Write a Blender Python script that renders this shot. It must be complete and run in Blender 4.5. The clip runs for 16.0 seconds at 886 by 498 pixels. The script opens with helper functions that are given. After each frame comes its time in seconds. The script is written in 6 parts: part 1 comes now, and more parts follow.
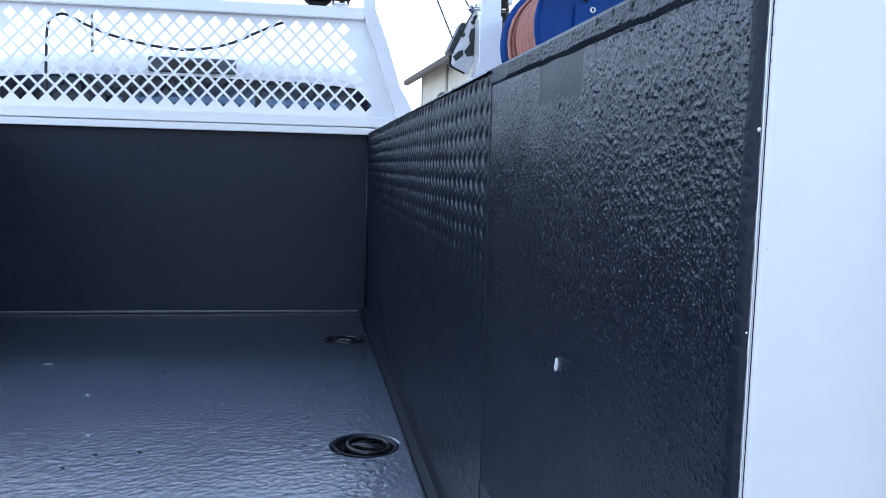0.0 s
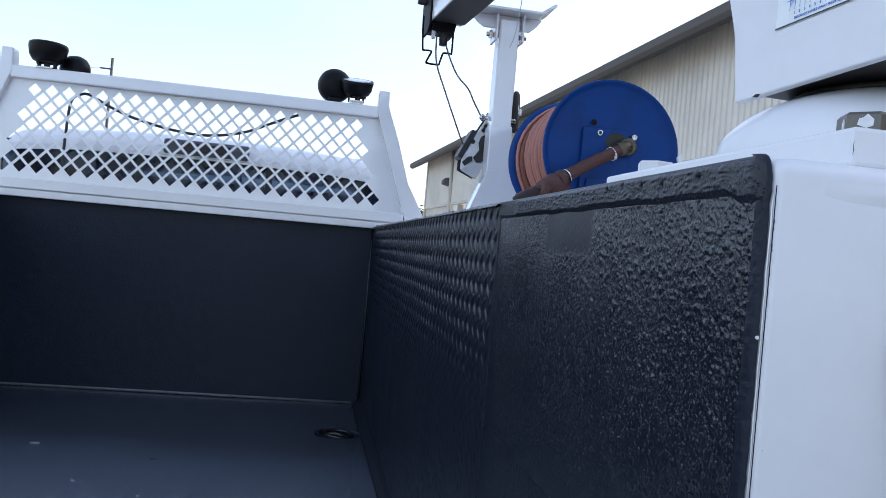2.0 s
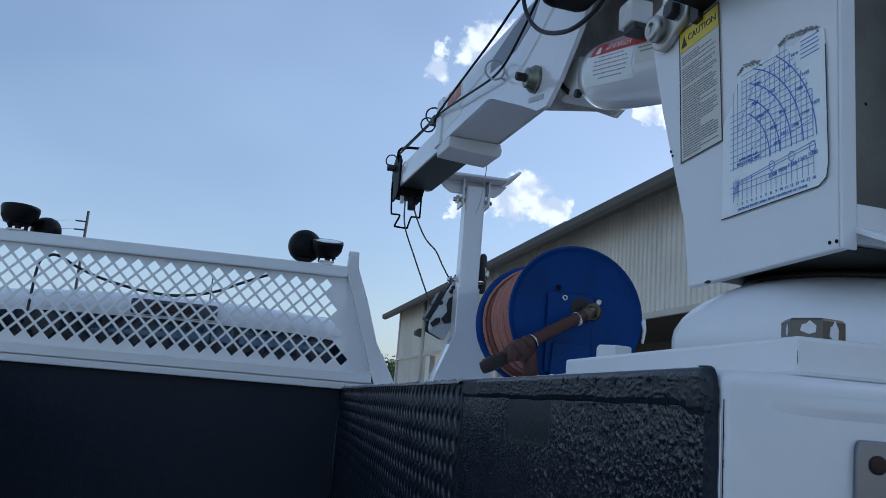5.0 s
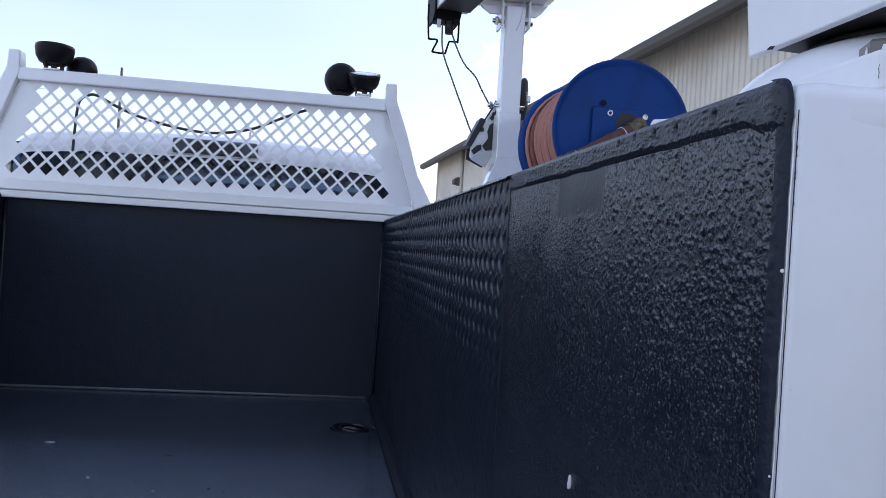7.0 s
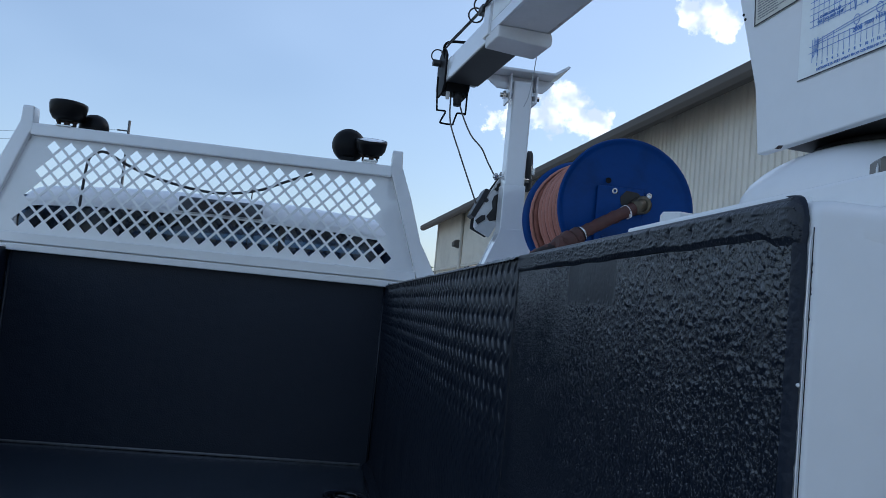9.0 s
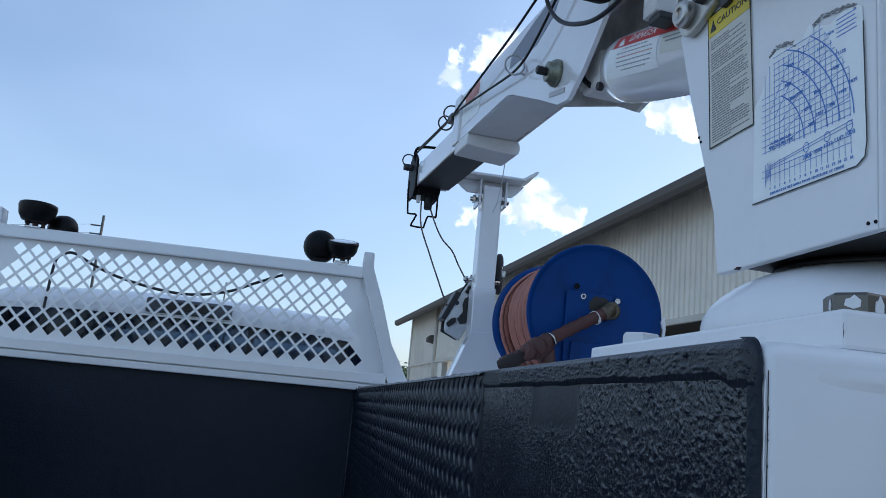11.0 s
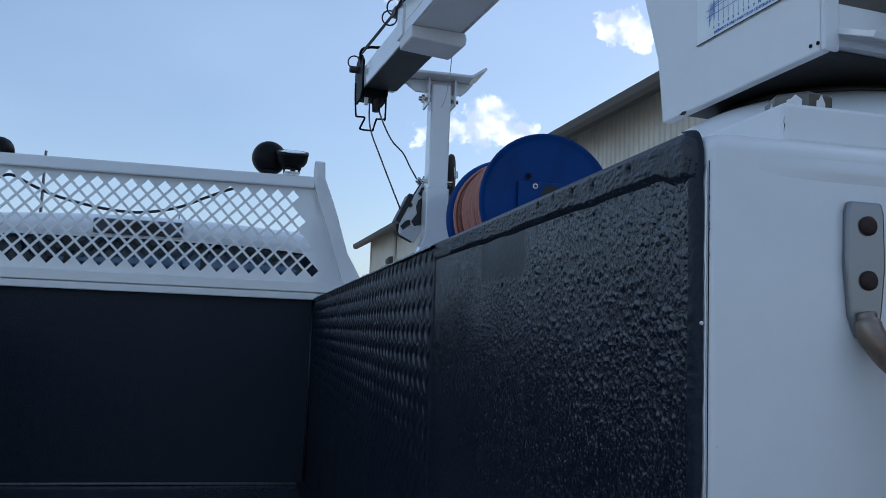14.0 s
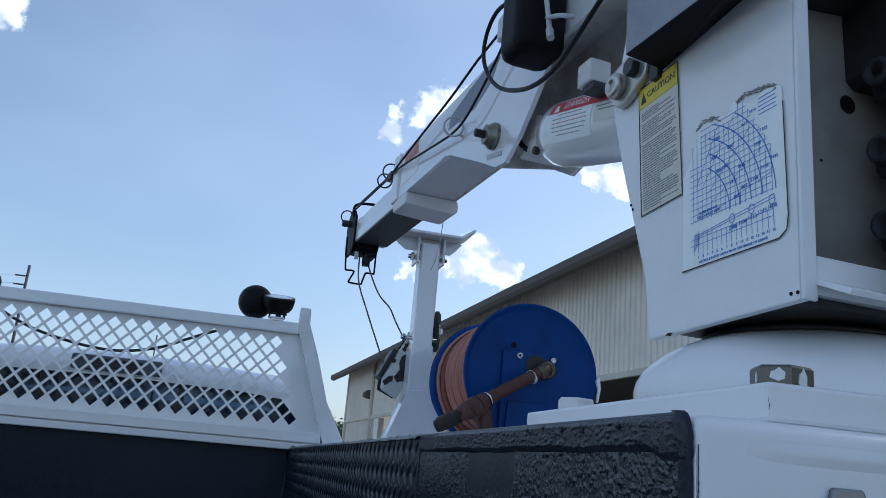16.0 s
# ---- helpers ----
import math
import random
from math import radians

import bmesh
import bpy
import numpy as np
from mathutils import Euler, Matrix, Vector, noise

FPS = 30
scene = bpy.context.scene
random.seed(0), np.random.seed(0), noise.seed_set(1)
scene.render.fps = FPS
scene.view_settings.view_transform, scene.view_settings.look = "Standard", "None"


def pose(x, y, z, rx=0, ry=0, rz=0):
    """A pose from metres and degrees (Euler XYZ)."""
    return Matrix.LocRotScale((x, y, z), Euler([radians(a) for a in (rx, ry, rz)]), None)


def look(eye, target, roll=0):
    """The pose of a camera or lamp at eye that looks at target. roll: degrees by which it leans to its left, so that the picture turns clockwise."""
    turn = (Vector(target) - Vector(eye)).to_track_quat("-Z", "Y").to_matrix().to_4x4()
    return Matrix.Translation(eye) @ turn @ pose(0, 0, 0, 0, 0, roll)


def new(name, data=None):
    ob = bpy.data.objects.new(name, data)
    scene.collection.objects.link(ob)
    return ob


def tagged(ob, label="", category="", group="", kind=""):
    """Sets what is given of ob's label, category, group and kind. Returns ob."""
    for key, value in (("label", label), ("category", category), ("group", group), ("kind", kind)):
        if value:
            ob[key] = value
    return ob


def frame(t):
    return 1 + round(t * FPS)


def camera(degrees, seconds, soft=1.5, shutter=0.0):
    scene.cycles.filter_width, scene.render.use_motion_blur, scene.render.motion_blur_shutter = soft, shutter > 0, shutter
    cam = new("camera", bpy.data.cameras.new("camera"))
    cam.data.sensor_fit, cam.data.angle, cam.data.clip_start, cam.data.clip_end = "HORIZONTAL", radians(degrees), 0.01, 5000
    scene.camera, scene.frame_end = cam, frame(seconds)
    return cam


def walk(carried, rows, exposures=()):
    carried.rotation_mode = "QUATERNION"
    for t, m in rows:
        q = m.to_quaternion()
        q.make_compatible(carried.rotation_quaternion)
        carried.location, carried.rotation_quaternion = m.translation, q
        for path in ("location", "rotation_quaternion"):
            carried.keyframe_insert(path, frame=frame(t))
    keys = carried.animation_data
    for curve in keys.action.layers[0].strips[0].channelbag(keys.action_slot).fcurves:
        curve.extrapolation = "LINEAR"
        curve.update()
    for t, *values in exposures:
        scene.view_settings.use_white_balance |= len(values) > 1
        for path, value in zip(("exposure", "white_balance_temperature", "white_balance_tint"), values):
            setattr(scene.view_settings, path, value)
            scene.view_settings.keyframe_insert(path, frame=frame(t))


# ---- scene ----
cam = camera(56.89, 16.0, soft=0.85)
PATH = [
    (0, (-0.2033, -2.7627, 1.4985), (0.1250, -0.7999, 1.2990), 1.43),
    (0.5, (-0.2061, -2.7652, 1.5215), (0.1204, -0.7972, 1.3798), 2.67),
    (1, (-0.2125, -2.7614, 1.5091), (0.1025, -0.7934, 1.3432), 3.38),
    (1.5, (-0.2127, -2.7697, 1.5273), (0.1027, -0.7980, 1.4132), 4.09),
    (2, (-0.2170, -2.7787, 1.5481), (0.1077, -0.8052, 1.5491), 5.05),
    (2.5, (-0.2132, -2.7771, 1.5498), (0.1149, -0.8074, 1.6613), 5.42),
    (3, (-0.2119, -2.7831, 1.5664), (0.1073, -0.8295, 1.8522), 5.46),
    (3.2, (-0.2146, -2.7965, 1.5852), (0.1010, -0.8515, 1.9280), 5.19),
    (5.3, (-0.2071, -2.7765, 1.5770), (0.1560, -0.8445, 1.9456), 4.52),
    (5.5, (-0.2073, -2.7716, 1.5652), (0.1564, -0.8279, 1.8653), 4.13),
    (6, (-0.2091, -2.7519, 1.4989), (0.1188, -0.7792, 1.5251), 2.48),
    (6.5, (-0.2075, -2.7503, 1.4972), (0.0787, -0.7723, 1.4213), 2.05),
    (7, (-0.2090, -2.7613, 1.5192), (0.0857, -0.7832, 1.5198), 3.59),
    (7.5, (-0.2248, -2.7662, 1.5392), (0.0664, -0.7912, 1.6591), 5.52),
    (8, (-0.2238, -2.7668, 1.5390), (0.0623, -0.7929, 1.6868), 5.97),
    (10.5, (-0.2193, -2.7669, 1.5354), (0.0696, -0.7948, 1.7005), 4.63),
    (11, (-0.2129, -2.7648, 1.5615), (0.1080, -0.8283, 1.9447), 5.38),
    (11.5, (-0.2041, -2.7596, 1.5799), (0.1946, -0.8852, 2.1521), 5.77),
    (12, (-0.2005, -2.7675, 1.5688), (0.2602, -0.8934, 2.0936), 4.85),
    (12.5, (-0.1953, -2.7690, 1.5673), (0.3103, -0.8987, 2.0635), 4.24),
    (13, (-0.1983, -2.7670, 1.5670), (0.3239, -0.8977, 2.0497), 4.32),
    (13.5, (-0.1962, -2.7666, 1.5615), (0.3093, -0.8740, 1.9645), 3.49),
    (14, (-0.1952, -2.7457, 1.5106), (0.2460, -0.8054, 1.7119), 2.26),
    (14.5, (-0.1974, -2.7510, 1.5168), (0.1979, -0.7977, 1.6856), 2.67),
    (15, (-0.2089, -2.7710, 1.5615), (0.2009, -0.8503, 1.9395), 4.44),
    (15.5, (-0.2143, -2.7688, 1.5695), (0.2187, -0.8815, 2.0699), 4.91),
    (16, (-0.2133, -2.7677, 1.5703), (0.2362, -0.8907, 2.0944), 5.04),
]
EXPOSURES = [(0.0, 1.97, 6100, 16), (0.5, 1.66, 5750, 13), (1.0, 1.58, 5800, 13), (1.5, 1.56, 5850, 14), (2.0, 1.32, 6350, 17), (2.5, 1.03, 6900, 21), (3.0, 0.40, 5800, 10), (5.5, 0.20, 5700, 10), (6.0, 0.40, 5980, 11), (6.5, 1.16, 6080, 20), (7.0, 1.18, 6400, 23), (7.5, 0.84, 6250, 14), (8.0, 0.49, 5930, 10), (10.5, 0.40, 5750, 10), (11.0, 0.54, 5750, 10), (11.5, 0.32, 5750, 10), (12.0, 0.32, 5750, 10), (12.5, 0.38, 5750, 10), (13.0, 0.38, 5750, 10), (14.0, 0.34, 5750, 10), (14.5, 0.50, 5800, 10), (15.0, 0.44, 5750, 10), (16.0, 0.37, 5750, 10)]
walk(cam, [(t, look(eye, target, roll)) for t, eye, target, roll in PATH], EXPOSURES)


# ---- world and light ----
SUN_EL, SUN_AZ = 28.0, -72.0          # degrees up; degrees to the left of the truck's nose
world = bpy.data.worlds.new("world")
scene.world = world
world.use_nodes = True


def sun_vector():
    e, a = radians(SUN_EL), radians(SUN_AZ)
    return Vector((-math.sin(a) * math.cos(e), math.cos(a) * math.cos(e), math.sin(e)))


def direction(az, el):
    a, e = radians(az), radians(el)
    return (math.sin(a) * math.cos(e), math.cos(a) * math.cos(e), math.sin(e))


def build_sky():
    nt = world.node_tree
    n, l = nt.nodes, nt.links
    n.clear()
    out, bg = n.new("ShaderNodeOutputWorld"), n.new("ShaderNodeBackground")
    sky = n.new("ShaderNodeTexSky")
    sky.sky_type, sky.sun_disc = "NISHITA", False
    sky.sun_elevation, sky.sun_rotation = radians(SUN_EL), radians(-SUN_AZ)
    sky.air_density, sky.dust_density, sky.ozone_density = 1.0, 1.6, 1.2
    bg.inputs["Strength"].default_value = 0.115
    co = n.new("ShaderNodeTexCoord")
    # fair-weather clouds: soft clumps broken up by noise
    total = None
    clumps = [(10.6, 13.6, 0.8), (12.1, 13.7, 1.1), (13.5, 13.9, 1.1), (14.6, 14.5, 1.35), (15.8, 14.9, 1.55), (17.0, 14.3, 1.25), (18.3, 13.8, 0.95),
              (12.4, 25.3, 1.5), (13.5, 24.8, 1.7), (11.3, 24.5, 1.35), (9.2, 22.7, 1.25), (9.0, 24.2, 0.8), (25.2, 20.9, 1.25), (23.9, 20.9, 0.9), (26.4, 20.4, 0.9),
              (-18.2, 25.2, 1.25), (-19.6, 25.8, 1.1), (38.0, 30.0, 7.0), (-50.0, 24.0, 9.0), (-80.0, 35.0, 10.0), (75.0, 28.0, 10.0)]
    wn = n.new("ShaderNodeTexNoise")
    wn.inputs["Scale"].default_value, wn.inputs["Detail"].default_value, wn.inputs["Roughness"].default_value = 30.0, 7.0, 0.6
    l.new(co.outputs["Generated"], wn.inputs["Vector"])
    wm = n.new("ShaderNodeVectorMath"); wm.operation = "MULTIPLY_ADD"
    wm.inputs[1].default_value, wm.inputs[2].default_value = (0.070,) * 3, (-0.035,) * 3
    l.new(wn.outputs["Color"], wm.inputs[0])
    wa = n.new("ShaderNodeVectorMath"); wa.operation = "ADD"
    l.new(co.outputs["Generated"], wa.inputs[0]); l.new(wm.outputs[0], wa.inputs[1])
    wz = n.new("ShaderNodeVectorMath"); wz.operation = "NORMALIZE"
    l.new(wa.outputs[0], wz.inputs[0])
    for az, el, r in clumps:
        dot = n.new("ShaderNodeVectorMath"); dot.operation = "DOT_PRODUCT"
        dot.inputs[1].default_value = direction(az, el)
        l.new(wz.outputs[0], dot.inputs[0])
        mr = n.new("ShaderNodeMapRange")
        mr.inputs["From Min"].default_value, mr.inputs["From Max"].default_value = math.cos(radians(r * 1.15)), math.cos(radians(r * 0.1))
        l.new(dot.outputs["Value"], mr.inputs["Value"])
        if total is None:
            total = mr.outputs[0]
        else:
            mx = n.new("ShaderNodeMath"); mx.operation = "MAXIMUM"
            l.new(total, mx.inputs[0]); l.new(mr.outputs[0], mx.inputs[1])
            total = mx.outputs[0]
    noi = n.new("ShaderNodeTexNoise")
    noi.inputs["Scale"].default_value, noi.inputs["Detail"].default_value, noi.inputs["Roughness"].default_value = 34.0, 8.0, 0.58
    l.new(co.outputs["Generated"], noi.inputs["Vector"])
    mul = n.new("ShaderNodeMath"); mul.operation = "MULTIPLY_ADD"
    mul.inputs[1].default_value, mul.inputs[2].default_value = 3.0, -1.62
    l.new(noi.outputs["Fac"], mul.inputs[0])
    add = n.new("ShaderNodeMath"); add.operation = "MULTIPLY_ADD"
    add.inputs[1].default_value = 1.35
    l.new(total, add.inputs[0]); l.new(mul.outputs[0], add.inputs[2])
    cap = n.new("ShaderNodeMath"); cap.operation = "MINIMUM"
    tot2 = n.new("ShaderNodeMath"); tot2.operation = "MULTIPLY"; tot2.inputs[1].default_value = 1.5
    l.new(total, tot2.inputs[0]); l.new(add.outputs[0], cap.inputs[0]); l.new(tot2.outputs[0], cap.inputs[1])
    st = n.new("ShaderNodeMapRange"); st.interpolation_type = "SMOOTHSTEP"
    st.inputs["From Min"].default_value, st.inputs["From Max"].default_value = 0.08, 0.98
    l.new(cap.outputs[0], st.inputs["Value"])
    # thin veil, drawn out sideways
    mp = n.new("ShaderNodeMapping"); mp.inputs["Scale"].default_value = (1.6, 1.6, 3.2)
    l.new(co.outputs["Generated"], mp.inputs["Vector"])
    veil = n.new("ShaderNodeTexNoise"); veil.inputs["Scale"].default_value, veil.inputs["Detail"].default_value = 1.5, 2.5
    l.new(mp.outputs[0], veil.inputs["Vector"])
    vr = n.new("ShaderNodeMapRange"); vr.interpolation_type = "SMOOTHSTEP"
    vr.inputs["From Min"].default_value, vr.inputs["From Max"].default_value, vr.inputs["To Max"].default_value = -0.15, 1.15, 0.46
    l.new(veil.outputs["Fac"], vr.inputs["Value"])
    m1 = n.new("ShaderNodeMixRGB"); m1.inputs[2].default_value = VEIL
    l.new(vr.outputs[0], m1.inputs[0]); l.new(sky.outputs[0], m1.inputs[1])
    # cloud bodies: tops catch the light, hollows and bases stay grey
    low = n.new("ShaderNodeMapping"); low.inputs["Location"].default_value = (0.006, 0.0, 0.016)
    l.new(co.outputs["Generated"], low.inputs["Vector"])
    bil = n.new("ShaderNodeTexNoise")
    bil.inputs["Scale"].default_value, bil.inputs["Detail"].default_value, bil.inputs["Roughness"].default_value = 26.0, 3.0, 0.5
    l.new(low.outputs[0], bil.inputs["Vector"])
    here = n.new("ShaderNodeTexNoise")
    here.inputs["Scale"].default_value, here.inputs["Detail"].default_value, here.inputs["Roughness"].default_value = 26.0, 3.0, 0.5
    l.new(co.outputs["Generated"], here.inputs["Vector"])
    dif = n.new("ShaderNodeMath"); dif.operation = "SUBTRACT"
    l.new(here.outputs["Fac"], dif.inputs[0]); l.new(bil.outputs["Fac"], dif.inputs[1])
    bs = n.new("ShaderNodeMapRange"); bs.interpolation_type = "SMOOTHSTEP"
    bs.inputs["From Min"].default_value, bs.inputs["From Max"].default_value = -0.13, 0.07
    l.new(dif.outputs[0], bs.inputs["Value"])
    body = n.new("ShaderNodeMixRGB"); body.inputs[1].default_value, body.inputs[2].default_value = CLOUD_BASE, CLOUD
    l.new(bs.outputs[0], body.inputs[0])
    m2 = n.new("ShaderNodeMixRGB")
    l.new(body.outputs[0], m2.inputs[2])
    l.new(st.outputs[0], m2.inputs[0]); l.new(m1.outputs[0], m2.inputs[1])
    l.new(m2.outputs[0], bg.inputs["Color"]); l.new(bg.outputs[0], out.inputs["Surface"])


VEIL, CLOUD, CLOUD_BASE = (4.9, 6.0, 7.4, 1), (7.6, 7.8, 8.0, 1), (4.8, 5.3, 6.1, 1)
build_sky()
sun = new("sun", bpy.data.lights.new("sun", "SUN"))
sun.data.energy, sun.data.angle, sun.data.color = 2.4, radians(1.5), (1.0, 0.95, 0.88)
sun.matrix_world = Matrix.Translation((0, 0, 30)) @ sun_vector().to_track_quat("Z", "Y").to_matrix().to_4x4()


# ---- materials ----
def material(name, color, rough=0.5, metal=0.0, spec=0.5, grain=0.0, grain_scale=200.0, bump=0.0, bump_scale=200.0, dirt=None, dirt_scale=6.0, dirt_amount=0.0,
             coat=0.0, rough_var=0.0, random_value=0.0, bump_dist=0.001):
    """A principled surface with fine grain, broad stains and relief, in object space metres."""
    m = bpy.data.materials.new(name)
    m.use_nodes = True
    nt = m.node_tree
    n, l = nt.nodes, nt.links
    b = n["Principled BSDF"]
    b.inputs["Roughness"].default_value, b.inputs["Metallic"].default_value = rough, metal
    b.inputs["Specular IOR Level"].default_value = spec
    b.inputs["Coat Weight"].default_value = coat
    b.inputs["Coat Roughness"].default_value = 0.12
    geo = n.new("ShaderNodeNewGeometry")
    src = n.new("ShaderNodeRGB"); src.outputs[0].default_value = (*color, 1)
    col = src.outputs[0]
    if grain:
        t = n.new("ShaderNodeTexNoise"); t.inputs["Scale"].default_value, t.inputs["Detail"].default_value = grain_scale, 4
        l.new(geo.outputs["Position"], t.inputs["Vector"])
        r = n.new("ShaderNodeMapRange"); r.inputs["To Min"].default_value, r.inputs["To Max"].default_value = 1 - grain, 1 + grain
        l.new(t.outputs["Fac"], r.inputs["Value"])
        h = n.new("ShaderNodeHueSaturation")
        l.new(r.outputs[0], h.inputs["Value"]); l.new(col, h.inputs["Color"])
        col = h.outputs[0]
    if dirt:
        t = n.new("ShaderNodeTexNoise"); t.inputs["Scale"].default_value, t.inputs["Detail"].default_value, t.inputs["Roughness"].default_value = dirt_scale, 7, 0.65
        l.new(geo.outputs["Position"], t.inputs["Vector"])
        r = n.new("ShaderNodeMapRange"); r.inputs["From Min"].default_value, r.inputs["From Max"].default_value, r.inputs["To Max"].default_value = 0.45, 0.75, dirt_amount
        l.new(t.outputs["Fac"], r.inputs["Value"])
        mx = n.new("ShaderNodeMixRGB"); mx.inputs[2].default_value = (*dirt, 1)
        l.new(r.outputs[0], mx.inputs[0]); l.new(col, mx.inputs[1])
        col = mx.outputs[0]
    if random_value:
        oi = n.new("ShaderNodeObjectInfo")
        r = n.new("ShaderNodeMapRange"); r.inputs["To Min"].default_value, r.inputs["To Max"].default_value = 1 - random_value, 1 + random_value
        l.new(oi.outputs["Random"], r.inputs["Value"])
        h = n.new("ShaderNodeHueSaturation")
        l.new(r.outputs[0], h.inputs["Value"]); l.new(col, h.inputs["Color"])
        col = h.outputs[0]
    l.new(col, b.inputs["Base Color"])
    if rough_var:
        t = n.new("ShaderNodeTexNoise"); t.inputs["Scale"].default_value, t.inputs["Detail"].default_value = 9.0, 6
        l.new(geo.outputs["Position"], t.inputs["Vector"])
        r = n.new("ShaderNodeMapRange"); r.inputs["To Min"].default_value, r.inputs["To Max"].default_value = max(rough - rough_var, 0.03), min(rough + rough_var, 1)
        l.new(t.outputs["Fac"], r.inputs["Value"]); l.new(r.outputs[0], b.inputs["Roughness"])
    if bump:
        t = n.new("ShaderNodeTexNoise"); t.inputs["Scale"].default_value, t.inputs["Detail"].default_value = bump_scale, 4
        l.new(geo.outputs["Position"], t.inputs["Vector"])
        bp = n.new("ShaderNodeBump"); bp.inputs["Strength"].default_value, bp.inputs["Distance"].default_value = bump, bump_dist
        l.new(t.outputs["Fac"], bp.inputs["Height"]); l.new(bp.outputs[0], b.inputs["Normal"])
    return m


WHITE = material("white_paint", (0.80, 0.80, 0.80), 0.32, grain=0.02, grain_scale=60, bump=0.05, bump_scale=300, bump_dist=0.0004, dirt=(0.52, 0.50, 0.46), dirt_scale=5, dirt_amount=0.16, coat=1.0, rough_var=0.08)
WHITE.node_tree.nodes["Principled BSDF"].inputs["Coat Roughness"].default_value = 0.035
WHITE.node_tree.nodes["Principled BSDF"].inputs["Coat IOR"].default_value = 1.75
WHITE_SATIN = material("white_satin_paint", (0.80, 0.80, 0.80), 0.40, grain=0.02, grain_scale=60, bump=0.08, bump_scale=240, bump_dist=0.0005, dirt=(0.52, 0.50, 0.46), dirt_scale=5, dirt_amount=0.20, rough_var=0.06, coat=0.35)
WHITE_OLD = material("white_paint_worn", (0.74, 0.74, 0.73), 0.42, grain=0.03, grain_scale=90, bump=0.15, bump_scale=260, bump_dist=0.0008, dirt=(0.38, 0.35, 0.31), dirt_scale=9, dirt_amount=0.30, rough_var=0.1)
LINER = material("bed_liner", (0.0062, 0.0098, 0.0180), 0.36, grain=0.25, grain_scale=420, bump=0.25, bump_scale=900, bump_dist=0.0005, rough_var=0.07, spec=0.42)
LINER_FLAT = material("bed_liner_smooth", (0.0080, 0.0130, 0.0245), 0.44, grain=0.2, grain_scale=300, bump=0.7, bump_scale=240, bump_dist=0.0011, dirt=(0.0135, 0.0198, 0.0345), dirt_scale=4, dirt_amount=0.5, rough_var=0.05, spec=0.29)
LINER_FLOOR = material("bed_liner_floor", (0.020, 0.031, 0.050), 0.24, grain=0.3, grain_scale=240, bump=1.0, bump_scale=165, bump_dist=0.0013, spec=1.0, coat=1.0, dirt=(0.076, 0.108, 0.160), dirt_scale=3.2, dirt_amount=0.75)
LINER_FLOOR.node_tree.nodes["Principled BSDF"].inputs["Coat IOR"].default_value = 2.0
LINER_FLOOR.node_tree.nodes["Principled BSDF"].inputs["IOR"].default_value = 2.1
LINER_FLOOR.node_tree.nodes["Principled BSDF"].inputs["Coat Roughness"].default_value = 0.20


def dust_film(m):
    """A paler, bluer tone over the rear part of the floor, with a ragged front edge."""
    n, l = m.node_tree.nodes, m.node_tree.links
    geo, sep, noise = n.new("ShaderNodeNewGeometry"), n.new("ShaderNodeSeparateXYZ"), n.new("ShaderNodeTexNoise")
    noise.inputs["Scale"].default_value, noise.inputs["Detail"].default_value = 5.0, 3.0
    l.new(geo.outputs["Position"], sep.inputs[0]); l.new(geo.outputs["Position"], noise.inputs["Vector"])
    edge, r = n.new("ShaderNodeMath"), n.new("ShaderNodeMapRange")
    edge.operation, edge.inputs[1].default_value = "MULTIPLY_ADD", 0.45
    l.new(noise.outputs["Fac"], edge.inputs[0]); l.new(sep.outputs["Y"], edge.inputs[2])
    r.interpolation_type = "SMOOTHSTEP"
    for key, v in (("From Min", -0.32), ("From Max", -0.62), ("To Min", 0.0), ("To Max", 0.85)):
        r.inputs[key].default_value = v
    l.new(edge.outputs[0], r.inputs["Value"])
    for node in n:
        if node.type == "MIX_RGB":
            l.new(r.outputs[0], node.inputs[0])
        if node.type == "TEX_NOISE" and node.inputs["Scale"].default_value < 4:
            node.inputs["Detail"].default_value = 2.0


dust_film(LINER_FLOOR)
SEAM = material("dark_seam", (0.008, 0.008, 0.009), 0.8, spec=0.2)
CHIP = material("white_chip", (0.75, 0.75, 0.74), 0.5, grain=0.1, grain_scale=300)
BLUE = material("blue_paint", (0.0015, 0.046, 0.212), 0.5, grain=0.08, grain_scale=70, bump=0.12, bump_scale=140, dirt=(0.003, 0.027, 0.10), dirt_scale=14, dirt_amount=0.7, spec=0.22, rough_var=0.1)
HOSE = material("salmon_rubber", (0.42, 0.165, 0.120), 0.62, grain=0.15, grain_scale=160, bump=0.3, bump_scale=600, dirt=(0.20, 0.09, 0.065), dirt_scale=16, dirt_amount=0.7)
# darker salmon for the shade in the creases of the wound hose
HOSE_CREASE = material("hose_crease_shade", (0.20, 0.075, 0.055), 0.75, grain=0.3, grain_scale=120)
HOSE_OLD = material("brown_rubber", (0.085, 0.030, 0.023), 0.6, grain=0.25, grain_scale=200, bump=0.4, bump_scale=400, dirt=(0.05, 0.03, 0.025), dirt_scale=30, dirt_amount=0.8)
HOSE_TAPE = material("black_brown_tape", (0.020, 0.013, 0.011), 0.7, grain=0.4, grain_scale=120, bump=0.6, bump_scale=180)
WINCH_BLACK = material("black_plastic_drum", (0.0055, 0.0055, 0.0065), 0.5, spec=0.12, grain=0.2, grain_scale=120)
CAD = material("cadmium_plating", (0.26, 0.27, 0.21), 0.42, metal=0.75, grain=0.25, grain_scale=180, dirt=(0.06, 0.055, 0.045), dirt_scale=50, dirt_amount=0.8)
